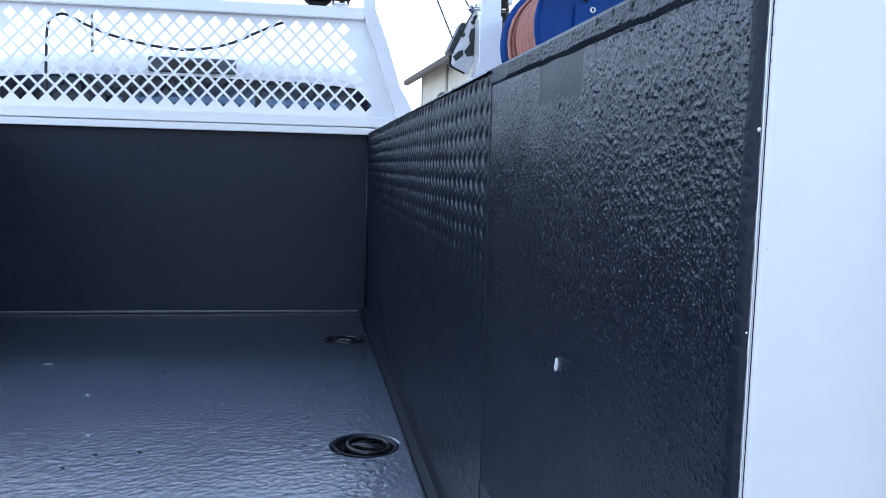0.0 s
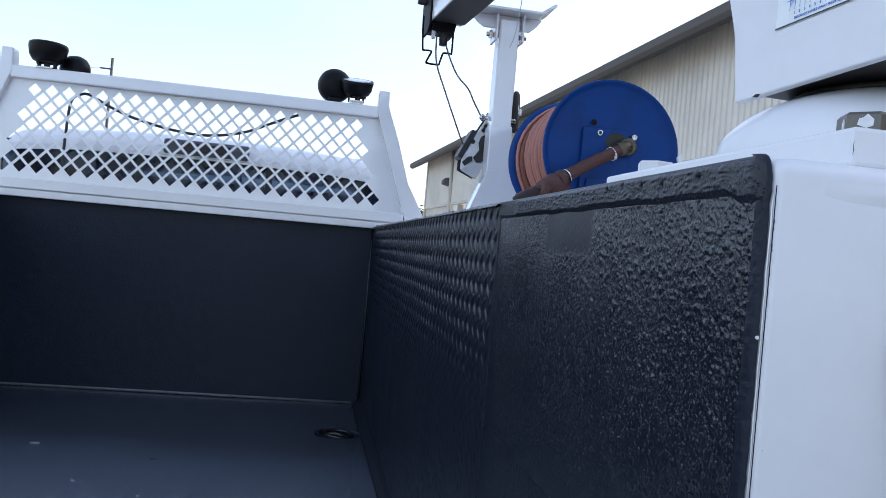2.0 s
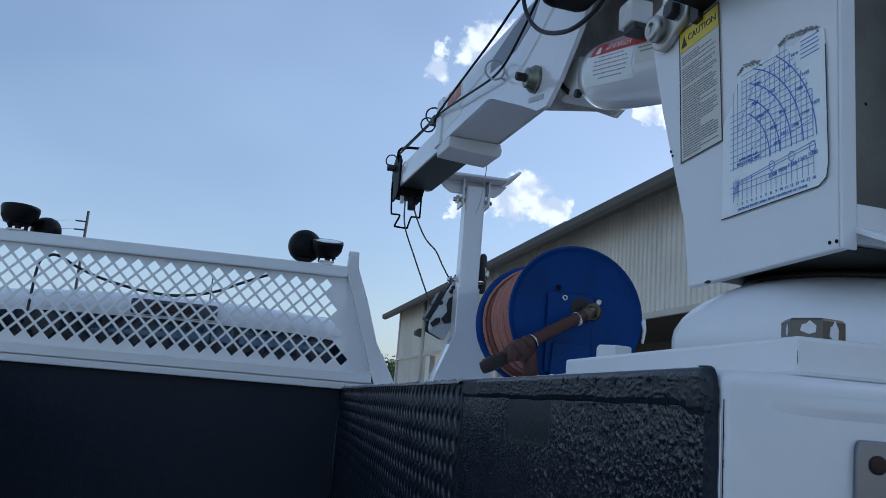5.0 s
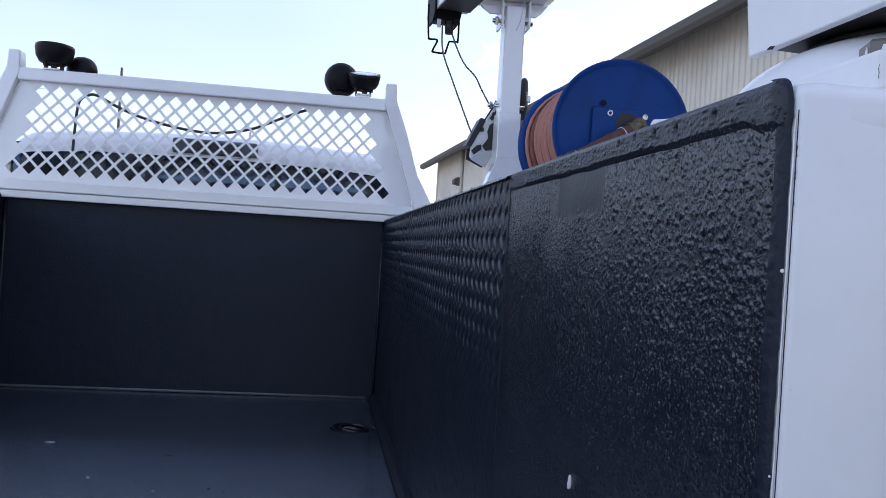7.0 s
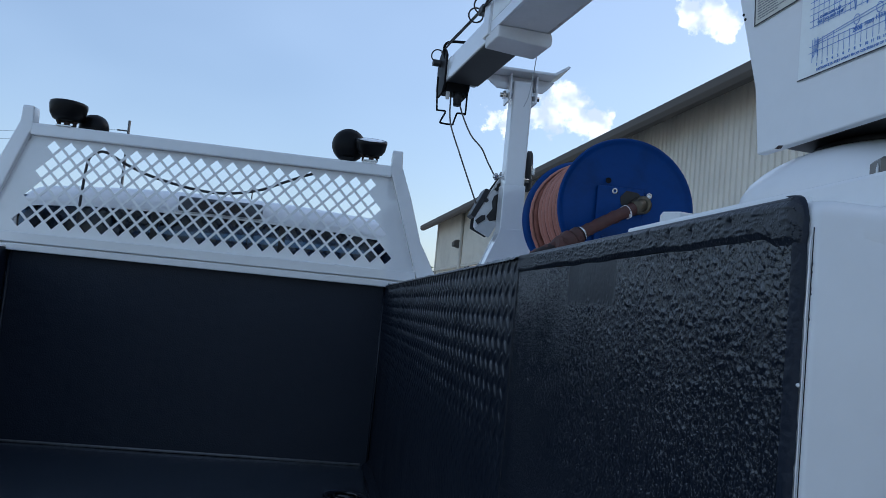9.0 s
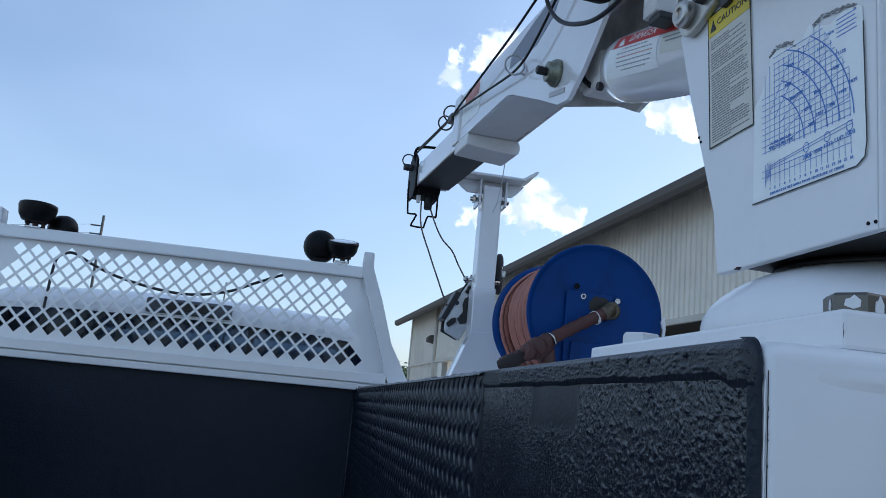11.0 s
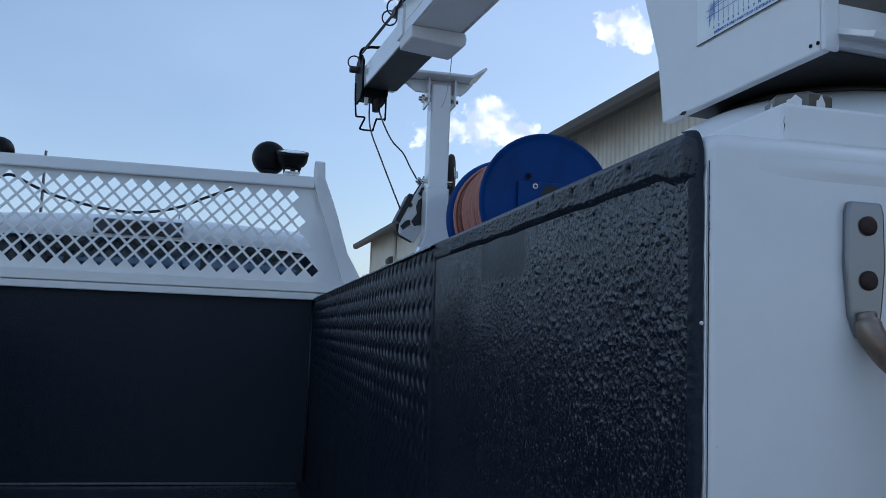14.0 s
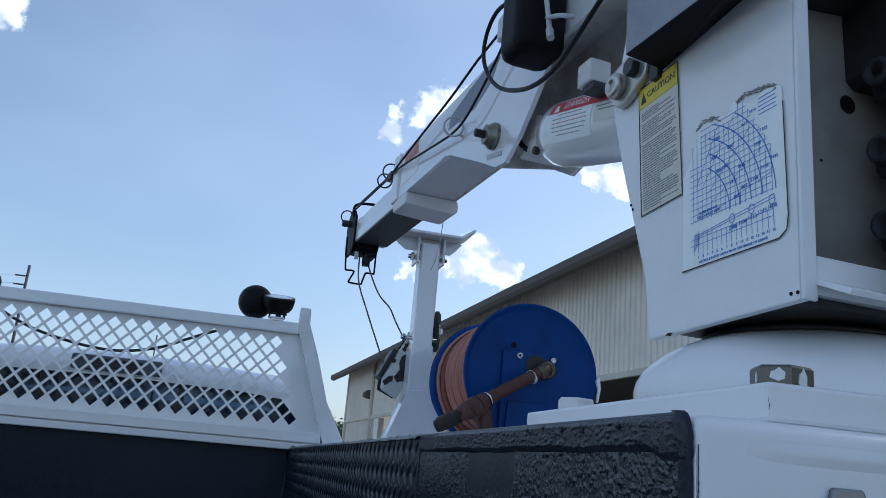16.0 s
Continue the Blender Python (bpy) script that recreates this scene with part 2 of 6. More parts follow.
GREASE = material("old_grease", (0.022, 0.018, 0.014), 0.5, grain=0.3, grain_scale=120)
BRASS = material("greasy_brass", (0.15, 0.128, 0.092), 0.45, metal=0.85, grain=0.2, grain_scale=200, dirt=(0.05, 0.045, 0.03), dirt_scale=40, dirt_amount=0.7)
STEEL = material("bright_steel", (0.62, 0.61, 0.59), 0.26, metal=1.0, grain=0.1, grain_scale=300, rough_var=0.12)
ZINC = material("zinc_plating", (0.46, 0.455, 0.42), 0.34, metal=0.85, grain=0.15, grain_scale=150, dirt=(0.40, 0.26, 0.15), dirt_scale=45, dirt_amount=0.5, rough_var=0.1)
CHROME = material("chrome", (0.25, 0.257, 0.27), 0.34, metal=1.0, rough_var=0.06)
BAR_WORN = material("rust_stained_chrome", (0.26, 0.21, 0.17), 0.34, metal=0.7, grain=0.2, grain_scale=120, dirt=(0.10, 0.042, 0.022), dirt_scale=32, dirt_amount=1.0)
RUSTY = material("rusty_steel", (0.042, 0.023, 0.018), 0.75, metal=0.2, grain=0.3, grain_scale=300)
NUT_BARE = material("bare_nut_steel", (0.13, 0.12, 0.105), 0.33, metal=0.9, grain=0.2, grain_scale=240, dirt=(0.12, 0.085, 0.06), dirt_scale=60, dirt_amount=0.8)
BLACK = material("black_steel", (0.016, 0.016, 0.017), 0.45, grain=0.2, grain_scale=120, dirt=(0.07, 0.065, 0.06), dirt_scale=18, dirt_amount=0.35, rough_var=0.1)
LAMP_BLACK = material("black_lamp_casting", (0.004, 0.0042, 0.005), 0.42, spec=0.18, grain=0.2, grain_scale=150)
RUBBER = material("black_rubber", (0.018, 0.018, 0.019), 0.6, grain=0.2, grain_scale=150, bump=0.2, bump_scale=300)
GUARD_GREY = material("blue_grey_paint", (0.26, 0.28, 0.32), 0.4, grain=0.1, grain_scale=90, dirt=(0.10, 0.10, 0.11), dirt_scale=12, dirt_amount=0.5)
COIL_GREY = material("dull_black_plastic", (0.030, 0.032, 0.036), 0.6, grain=0.2, grain_scale=150, spec=0.3)
NAVY = material("dark_grey_paint", (0.10, 0.11, 0.13), 0.4, grain=0.1, grain_scale=90, dirt=(0.02, 0.02, 0.022), dirt_scale=12, dirt_amount=0.6)
CABLE = material("black_cable", (0.010, 0.010, 0.012), 0.5, spec=0.25)
# black cable lifted towards grey: haze and glare put into the colour
CABLE_HAZED = material("hazed_black_cable", (0.035, 0.036, 0.040), 0.6, grain=0.2, grain_scale=150)
WIRE = material("wire_rope", (0.16, 0.15, 0.14), 0.5, metal=0.7, grain=0.3, grain_scale=900)
LENS = material("clear_lens", (0.80, 0.81, 0.82), 0.18, coat=0.6)
KEEPER = material("grey_primed_plate", (0.46, 0.47, 0.48), 0.5, grain=0.08, grain_scale=120)
FLAKE = material("dull_grey_flake", (0.19, 0.20, 0.22), 0.5, grain=0.2, grain_scale=300)
GREY_REFLECTION = material("grey_blue_reflection", (0.20, 0.22, 0.27), 0.45, grain=0.1, grain_scale=120)
PAPER = material("label_paper", (0.90, 0.93, 0.91), 0.4, grain=0.03, grain_scale=200, dirt=(0.66, 0.65, 0.60), dirt_scale=22, dirt_amount=0.3)
PAPER_GREY = material("label_cream", (0.66, 0.64, 0.56), 0.45, grain=0.05, grain_scale=200)
YELLOW = material("label_yellow", (0.72, 0.56, 0.04), 0.45, grain=0.06, grain_scale=150)
RED = material("label_red", (0.55, 0.045, 0.04), 0.45, grain=0.08, grain_scale=150)
RED_FADED = material("label_faded_red", (0.50, 0.16, 0.12), 0.5, grain=0.2, grain_scale=90, dirt=(0.6, 0.55, 0.5), dirt_scale=40, dirt_amount=0.7)
# dusty paint, its base darkened to carry the shade of the mast recess
DUSTY_SHADED = material("dusty_shaded_inner_paint", (0.31, 0.29, 0.255), 0.6, grain=0.08, grain_scale=60, dirt=(0.14, 0.12, 0.10), dirt_scale=14, dirt_amount=0.6, bump=0.1, bump_scale=200)
GRIME = material("grimy_white_paint", (0.72, 0.69, 0.65), 0.55, grain=0.1, grain_scale=60, dirt=(0.12, 0.105, 0.09), dirt_scale=10, dirt_amount=0.7)
INK = material("black_ink", (0.03, 0.03, 0.032), 0.6)
INK_GREY = material("grey_ink", (0.25, 0.25, 0.25), 0.6)
INK_BLUE = material("blue_ink", (0.08, 0.22, 0.58), 0.55)
GLUE = material("torn_glue", (0.30, 0.30, 0.30), 0.7, grain=0.4, grain_scale=250, bump=0.5, bump_scale=300)
CLAD = material("beige_metal_siding", (0.78, 0.73, 0.63), 0.5, grain=0.03, grain_scale=3, dirt=(0.36, 0.33, 0.28), dirt_scale=0.7, dirt_amount=0.35)
CLAD_LOW = material("beige_block_wall", (0.60, 0.56, 0.48), 0.7, grain=0.08, grain_scale=5, dirt=(0.28, 0.25, 0.21), dirt_scale=0.9, dirt_amount=0.4)
FASCIA = material("dark_bronze_gutter", (0.12, 0.108, 0.096), 0.75, grain=0.05, grain_scale=4, spec=0.2)
SOFFIT = material("brown_soffit", (0.22, 0.19, 0.16), 0.7, grain=0.1, grain_scale=4)
BAY = material("shaded_bay_wall", (0.14, 0.115, 0.09), 0.8, grain=0.1, grain_scale=3)
ROOF = material("metal_roofing", (0.42, 0.41, 0.40), 0.45, grain=0.05, grain_scale=2)
GROUND = material("gravel_yard", (0.33, 0.31, 0.275), 0.9, grain=0.3, grain_scale=14, bump=0.5, bump_scale=40, bump_dist=0.01, dirt=(0.22, 0.205, 0.18), dirt_scale=0.4, dirt_amount=0.6)
BARK = material("bark", (0.13, 0.10, 0.075), 0.9, grain=0.3, grain_scale=20)
LEAF = material("leaf", (0.055, 0.105, 0.035), 0.6, grain=0.3, grain_scale=8)
POLE = material("weathered_pole", (0.075, 0.075, 0.078), 0.85, grain=0.2, grain_scale=10)
SEAT = material("grey_cloth", (0.06, 0.06, 0.065), 0.85, grain=0.15, grain_scale=80)
TYRE = material("tyre_rubber", (0.025, 0.025, 0.026), 0.8, grain=0.2, grain_scale=60)


def glass(name, tint):
    m = bpy.data.materials.new(name)
    m.use_nodes = True
    b = m.node_tree.nodes["Principled BSDF"]
    b.inputs["Base Color"].default_value = (*tint, 1)
    b.inputs["Roughness"].default_value, b.inputs["Transmission Weight"].default_value, b.inputs["IOR"].default_value = 0.02, 1.0, 1.38
    return m


def smudge_material():
    m = material("grey_smudge", (0.50, 0.50, 0.49), 0.6, grain=0.3, grain_scale=120)
    n, l = m.node_tree.nodes, m.node_tree.links
    t = n.new("ShaderNodeTexNoise"); t.inputs["Scale"].default_value, t.inputs["Detail"].default_value = 45.0, 6
    g = n.new("ShaderNodeNewGeometry"); l.new(g.outputs["Position"], t.inputs["Vector"])
    r = n.new("ShaderNodeMapRange"); r.inputs["From Min"].default_value, r.inputs["From Max"].default_value, r.inputs["To Max"].default_value = 0.42, 0.72, 0.75
    l.new(t.outputs["Fac"], r.inputs["Value"])
    # fades out towards its rim
    co, d = n.new("ShaderNodeTexCoord"), n.new("ShaderNodeVectorMath")
    d.operation, d.inputs[1].default_value = "DISTANCE", (0.5, 0.5, 0.5)
    rim, mul = n.new("ShaderNodeMapRange"), n.new("ShaderNodeMath")
    rim.inputs["From Min"].default_value, rim.inputs["From Max"].default_value = 0.50, 0.12
    mul.operation = "MULTIPLY"
    l.new(co.outputs["Generated"], d.inputs[0]); l.new(d.outputs["Value"], rim.inputs["Value"])
    l.new(r.outputs[0], mul.inputs[0]); l.new(rim.outputs[0], mul.inputs[1]); l.new(mul.outputs[0], n["Principled BSDF"].inputs["Alpha"])
    return m


def lumpy_liner(name, masked):
    """Sprayed liner with fine clotted droplets, thinning out towards the seam of the panel."""
    m = material(name, (0.0062, 0.0098, 0.0175), 0.23 if masked else 0.38, grain=0.3, grain_scale=300, spec=0.85 if masked else 0.45, rough_var=0.06)
    n, l = m.node_tree.nodes, m.node_tree.links
    geo = n.new("ShaderNodeNewGeometry")

    def ramp(socket, a, b, c, d):
        r = n.new("ShaderNodeMapRange"); r.interpolation_type = "SMOOTHSTEP"
        for key, v in (("From Min", a), ("From Max", b), ("To Min", c), ("To Max", d)):
            r.inputs[key].default_value = v
        l.new(socket, r.inputs["Value"])
        return r.outputs[0]

    def times(a, b):
        q = n.new("ShaderNodeMath"); q.operation = "MULTIPLY"
        l.new(a, q.inputs[0]); l.new(b, q.inputs[1])
        return q.outputs[0]
    sep = n.new("ShaderNodeSeparateXYZ"); l.new(geo.outputs["Position"], sep.inputs[0])
    h = None
    for scale, low, weight, span in ((340.0, 0.12, 1.0, ((-1.96, -2.26, 0.06, 1.0), (1.27, 1.48, 0.08, 1.0))), (520.0, 0.25, 0.95, ((-1.868, -1.93, 0.35, 1.0), (1.10, 1.36, 0.12, 1.0)))):
        v = n.new("ShaderNodeTexVoronoi"); v.inputs["Scale"].default_value = scale
        l.new(geo.outputs["Position"], v.inputs["Vector"])
        sp = n.new("ShaderNodeSeparateColor"); l.new(v.outputs["Color"], sp.inputs[0])
        drop = times(ramp(v.outputs["Distance"], 0.10, 0.44, 1.0, 0.0), ramp(sp.outputs["Red"], low, 1.0, 0.0, weight))
        if masked:
            drop = times(drop, times(ramp(sep.outputs["Y"], *span[0]), ramp(sep.outputs["Z"], *span[1])))
        if h is None:
            h = drop
        else:
            q = n.new("ShaderNodeMath"); q.operation = "MAXIMUM"
            l.new(h, q.inputs[0]); l.new(drop, q.inputs[1])
            h = q.outputs[0]
    f = n.new("ShaderNodeTexNoise"); f.inputs["Scale"].default_value, f.inputs["Detail"].default_value, f.inputs["Roughness"].default_value = 560.0, 5, 0.65
    l.new(geo.outputs["Position"], f.inputs["Vector"])
    add = n.new("ShaderNodeMath"); add.operation = "MULTIPLY_ADD"; add.inputs[1].default_value = 0.20
    l.new(f.outputs["Fac"], add.inputs[0]); l.new(h, add.inputs[2])
    h = add.outputs[0]
    if masked:
        h = times(h, ramp(sep.outputs["Y"], -2.4085, -2.4045, 0.3, 1.0))
        # matt low down, glossier towards the top
        b = n["Principled BSDF"]
        for link in list(b.inputs["Roughness"].links):
            l.remove(link)
        gloss = ramp(sep.outputs["Z"], 1.14, 1.46, 0.24, 0.70)
        # a smooth matte patch under the strip
        inside = times(times(ramp(sep.outputs["Y"], -2.176, -2.166, 0.0, 1.0), ramp(sep.outputs["Y"], -2.050, -2.055, 0.0, 1.0)), ramp(sep.outputs["Z"], 1.549, 1.558, 0.0, 1.0))
        h = times(h, ramp(inside, 0.0, 1.0, 1.0, 0.05))
        gloss = times(gloss, ramp(inside, 0.0, 1.0, 1.0, 0.62))
        l.new(gloss, b.inputs["Specular IOR Level"])
        l.new(ramp(gloss, 0.2, 0.70, 0.46, 0.24), b.inputs["Roughness"])
    bp = n.new("ShaderNodeBump"); bp.inputs["Strength"].default_value, bp.inputs["Distance"].default_value = 1.0, 0.0009 if masked else 0.0006
    l.new(h, bp.inputs["Height"]); l.new(bp.outputs[0], n["Principled BSDF"].inputs["Normal"])
    return m


LINER_LUMPY, LINER_CRUST = lumpy_liner("bed_liner_lumpy", True), lumpy_liner("bed_liner_crust", False)
SMUDGE = smudge_material()
GLASS = glass("tinted_glass", (0.035, 0.065, 0.13))


# ---- shaping helpers ----
def box(bm, x0, x1, y0, y1, z0, z1, bevel=0.0, seg=2):
    vs = [bm.verts.new((x, y, z)) for x in (x0, x1) for y in (y0, y1) for z in (z0, z1)]
    fs = [bm.faces.new([vs[i] for i in q]) for q in ((0, 1, 3, 2), (4, 6, 7, 5), (0, 4, 5, 1), (2, 3, 7, 6), (0, 2, 6, 4), (1, 5, 7, 3))]
    if bevel:
        edges = list({e for f in fs for e in f.edges})
        bmesh.ops.bevel(bm, geom=edges, offset=bevel, segments=seg, profile=0.5, affect="EDGES")
    return bm


def prism(bm, pts, axis, a, b, bevel=0.0):
    """A convex or simple outline, swept along an axis from a to b. pts are the two other coordinates, in xyz order."""
    def put(p, v):
        return {"x": (v, p[0], p[1]), "y": (p[0], v, p[1]), "z": (p[0], p[1], v)}[axis]
    lo, hi = [bm.verts.new(put(p, a)) for p in pts], [bm.verts.new(put(p, b)) for p in pts]
    k = len(pts)
    fs = [bm.faces.new(lo[::-1]), bm.faces.new(hi)]
    for i in range(k):
        fs.append(bm.faces.new((lo[i], lo[(i + 1) % k], hi[(i + 1) % k], hi[i])))
    bmesh.ops.recalc_face_normals(bm, faces=fs)
    if bevel:
        bmesh.ops.bevel(bm, geom=list({e for f in fs for e in f.edges}), offset=bevel, segments=2, profile=0.5, affect="EDGES")
    return bm


def tube(bm, pts, r, seg=10, cap=True):
    """A round bar along a line of points; r may be one radius or one for each point."""
    pts = [Vector(p) for p in pts]
    rad = r if isinstance(r, (list, tuple)) else [r] * len(pts)
    rings, up = [], None
    for i, p in enumerate(pts):
        d = (pts[min(i + 1, len(pts) - 1)] - pts[max(i - 1, 0)]).normalized()
        if up is None:
            up = d.orthogonal().normalized()
        up = (up - d * up.dot(d)).normalized()
        side = d.cross(up)
        rings.append([bm.verts.new(p + rad[i] * (math.cos(2 * math.pi * j / seg) * up + math.sin(2 * math.pi * j / seg) * side)) for j in range(seg)])
    for a, b in zip(rings, rings[1:]):
        for j in range(seg):
            bm.faces.new((a[j], a[(j + 1) % seg], b[(j + 1) % seg], b[j])).smooth = True
    if cap:
        bm.faces.new(rings[0][::-1]); bm.faces.new(rings[-1])
    return bm


def lathe(bm, profile, m=Matrix.Identity(4), seg=48, close=True):
    """A turned shape: profile of (radius, height) about the z axis, then placed by m."""
    rings = []
    for r, h in profile:
        rings.append([bm.verts.new(m @ Vector((r * math.cos(2 * math.pi * j / seg), r * math.sin(2 * math.pi * j / seg), h))) for j in range(seg)])
    for a, b in zip(rings, rings[1:]):
        for j in range(seg):
            bm.faces.new((a[j], a[(j + 1) % seg], b[(j + 1) % seg], b[j])).smooth = True
    if close:
        bm.faces.new(rings[0][::-1]); bm.faces.new(rings[-1])
    return bm


def smooth_line(pts, steps=6):
    """A rounded line through the points."""
    p = [Vector(q) for q in pts]
    p = [2 * p[0] - p[1]] + p + [2 * p[-1] - p[-2]]
    out = []
    for i in range(1, len(p) - 2):
        for s in range(steps):
            t = s / steps
            out.append(0.5 * ((2 * p[i]) + (p[i + 1] - p[i - 1]) * t + (2 * p[i - 1] - 5 * p[i] + 4 * p[i + 1] - p[i + 2]) * t * t + (3 * p[i] - p[i - 1] - 3 * p[i + 1] + p[i + 2]) * t ** 3))
    return out + [p[-2]]


def ring_points(c, r, axis, k=24, start=0.0, sweep=360.0):
    c = Vector(c)
    z = Vector(axis).normalized(); x = z.orthogonal().normalized(); y = z.cross(x)
    return [c + r * (math.cos(radians(start + sweep * i / k)) * x + math.sin(radians(start + sweep * i / k)) * y) for i in range(k + 1)]


def part(name, bm, mat, parent=None, label=""):
    """One mesh object under a thing or a part (or a mesh of its own, with no parent)."""
    bmesh.ops.recalc_face_normals(bm, faces=bm.faces[:])
    me = bpy.data.meshes.new(name)
    bm.to_mesh(me); bm.free()
    me.materials.append(mat)
    ob = new(name, me)
    if parent:
        ob.parent = parent
    if label:
        ob["label"] = label
    return ob


def grid_part(name, xyz, mat, parent=None, label="", smooth=True):
    """A sheet from an (n, m, 3) array of places."""
    n, m, _ = xyz.shape
    idx = np.arange(n * m).reshape(n, m)
    quads = np.stack([idx[:-1, :-1], idx[1:, :-1], idx[1:, 1:], idx[:-1, 1:]], -1).reshape(-1, 4)
    me = bpy.data.meshes.new(name)
    me.from_pydata(xyz.reshape(-1, 3).tolist(), [], quads.tolist())
    me.polygons.foreach_set("use_smooth", [smooth] * len(me.polygons))
    me.materials.append(mat)
    ob = new(name, me)
    if parent:
        ob.parent = parent
    if label:
        ob["label"] = label
    return ob


def thing(name, m=Matrix.Identity(4), label="", category="", group="", kind=""):
    ob = new(name)
    ob.empty_display_size = 0.1
    ob.matrix_world = m
    return tagged(ob, label, category, group, kind)


def B():
    return bmesh.new()


def hexagon(bm, c, r, h, axis="z"):
    m = Matrix.Translation(c) @ {"z": Matrix.Identity(4), "x": Matrix.Rotation(radians(90), 4, "Y"), "y": Matrix.Rotation(radians(90), 4, "X")}[axis]
    vs = [[bm.verts.new(m @ Vector((r * k * math.cos(radians(60 * i + 12)), r * k * math.sin(radians(60 * i + 12)), z))) for i in range(6)] for z, k in ((0, 1), (h * 0.88, 1), (h, 0.9))]
    for a, b in zip(vs, vs[1:]):
        for i in range(6):
            bm.faces.new((a[i], a[(i + 1) % 6], b[(i + 1) % 6], b[i]))
    bm.faces.new(vs[0][::-1]); bm.faces.new(vs[-1])
    return bm


def text_mesh(name, words, size, m, mat, parent, align="CENTER"):
    """Built-in lettering as a thin mesh, placed by m (x along the words, y up)."""
    cu = bpy.data.curves.new(name, "FONT")
    cu.body, cu.size, cu.align_x, cu.align_y, cu.extrude, cu.resolution_u = words, size, align, "CENTER", 0.00015, 2
    tmp = bpy.data.objects.new(name, cu)
    scene.collection.objects.link(tmp)
    me = bpy.data.meshes.new_from_object(tmp.evaluated_get(bpy.context.evaluated_depsgraph_get()))
    bpy.data.objects.remove(tmp)
    bpy.data.curves.remove(cu)
    me.transform(m)
    me.materials.clear(); me.materials.append(mat)
    ob = new(name, me)
    ob.parent = parent
    return ob


def plate_pose(x, y, z):
    """On a face that looks towards -x: words run towards -y and stand upright."""
    return Matrix.Translation((x, y, z)) @ Matrix(((0, 0, -1, 0), (-1, 0, 0, 0), (0, 1, 0, 0), (0, 0, 0, 1)))


# ---- the truck bed ----
FLOOR_Z, TOP_Z, BED_W, BED_L = 1.0, 1.605, 1.205, 2.42
RISE = 0.0045            # the liner stands this far over the rail at the rear
rng = np.random.default_rng(7)


def blobs(h, u, v, count, r0, r1, a0, a1, density):
    """Adds rounded lumps to a height field over the axes u, v."""
    du, dv = u[1] - u[0], v[1] - v[0]
    done = 0
    while done < count:
        cu, cv = rng.uniform(u[0], u[-1]), rng.uniform(v[0], v[-1])
        if rng.random() > density(cu, cv):
            done += 0.25
            continue
        done += 1
        r, a = rng.uniform(r0, r1), rng.uniform(a0, a1)
        sx = r * rng.uniform(0.7, 1.5)
        i0, i1 = np.searchsorted(u, (cu - 2.2 * sx, cu + 2.2 * sx))
        j0, j1 = np.searchsorted(v, (cv - 2.2 * r, cv + 2.2 * r))
        if i1 <= i0 or j1 <= j0:
            continue
        g = np.exp(-(((u[i0:i1, None] - cu) / sx) ** 2 + ((v[None, j0:j1] - cv) / r) ** 2))
        h[i0:i1, j0:j1] = np.maximum(h[i0:i1, j0:j1], 0) + a * g
    return h


def soft_noise(u, v, scale, seed):
    """Smooth noise by laying a coarse random sheet over the axes."""
    r = np.random.default_rng(seed)
    nu, nv = int((u[-1] - u[0]) / scale) + 4, int((v[-1] - v[0]) / scale) + 4
    c = r.normal(size=(nu, nv))
    a, b = (u - u[0]) / scale + 1, (v - v[0]) / scale + 1
    i, j = a.astype(int), b.astype(int)
    f, g = a - i, b - j
    f, g = f * f * (3 - 2 * f), g * g * (3 - 2 * g)
    f, g = f[:, None], g[None, :]
    return (c[np.ix_(i, j)] * (1 - f) + c[np.ix_(i + 1, j)] * f) * (1 - g) + (c[np.ix_(i, j + 1)] * (1 - f) + c[np.ix_(i + 1, j + 1)] * f) * g


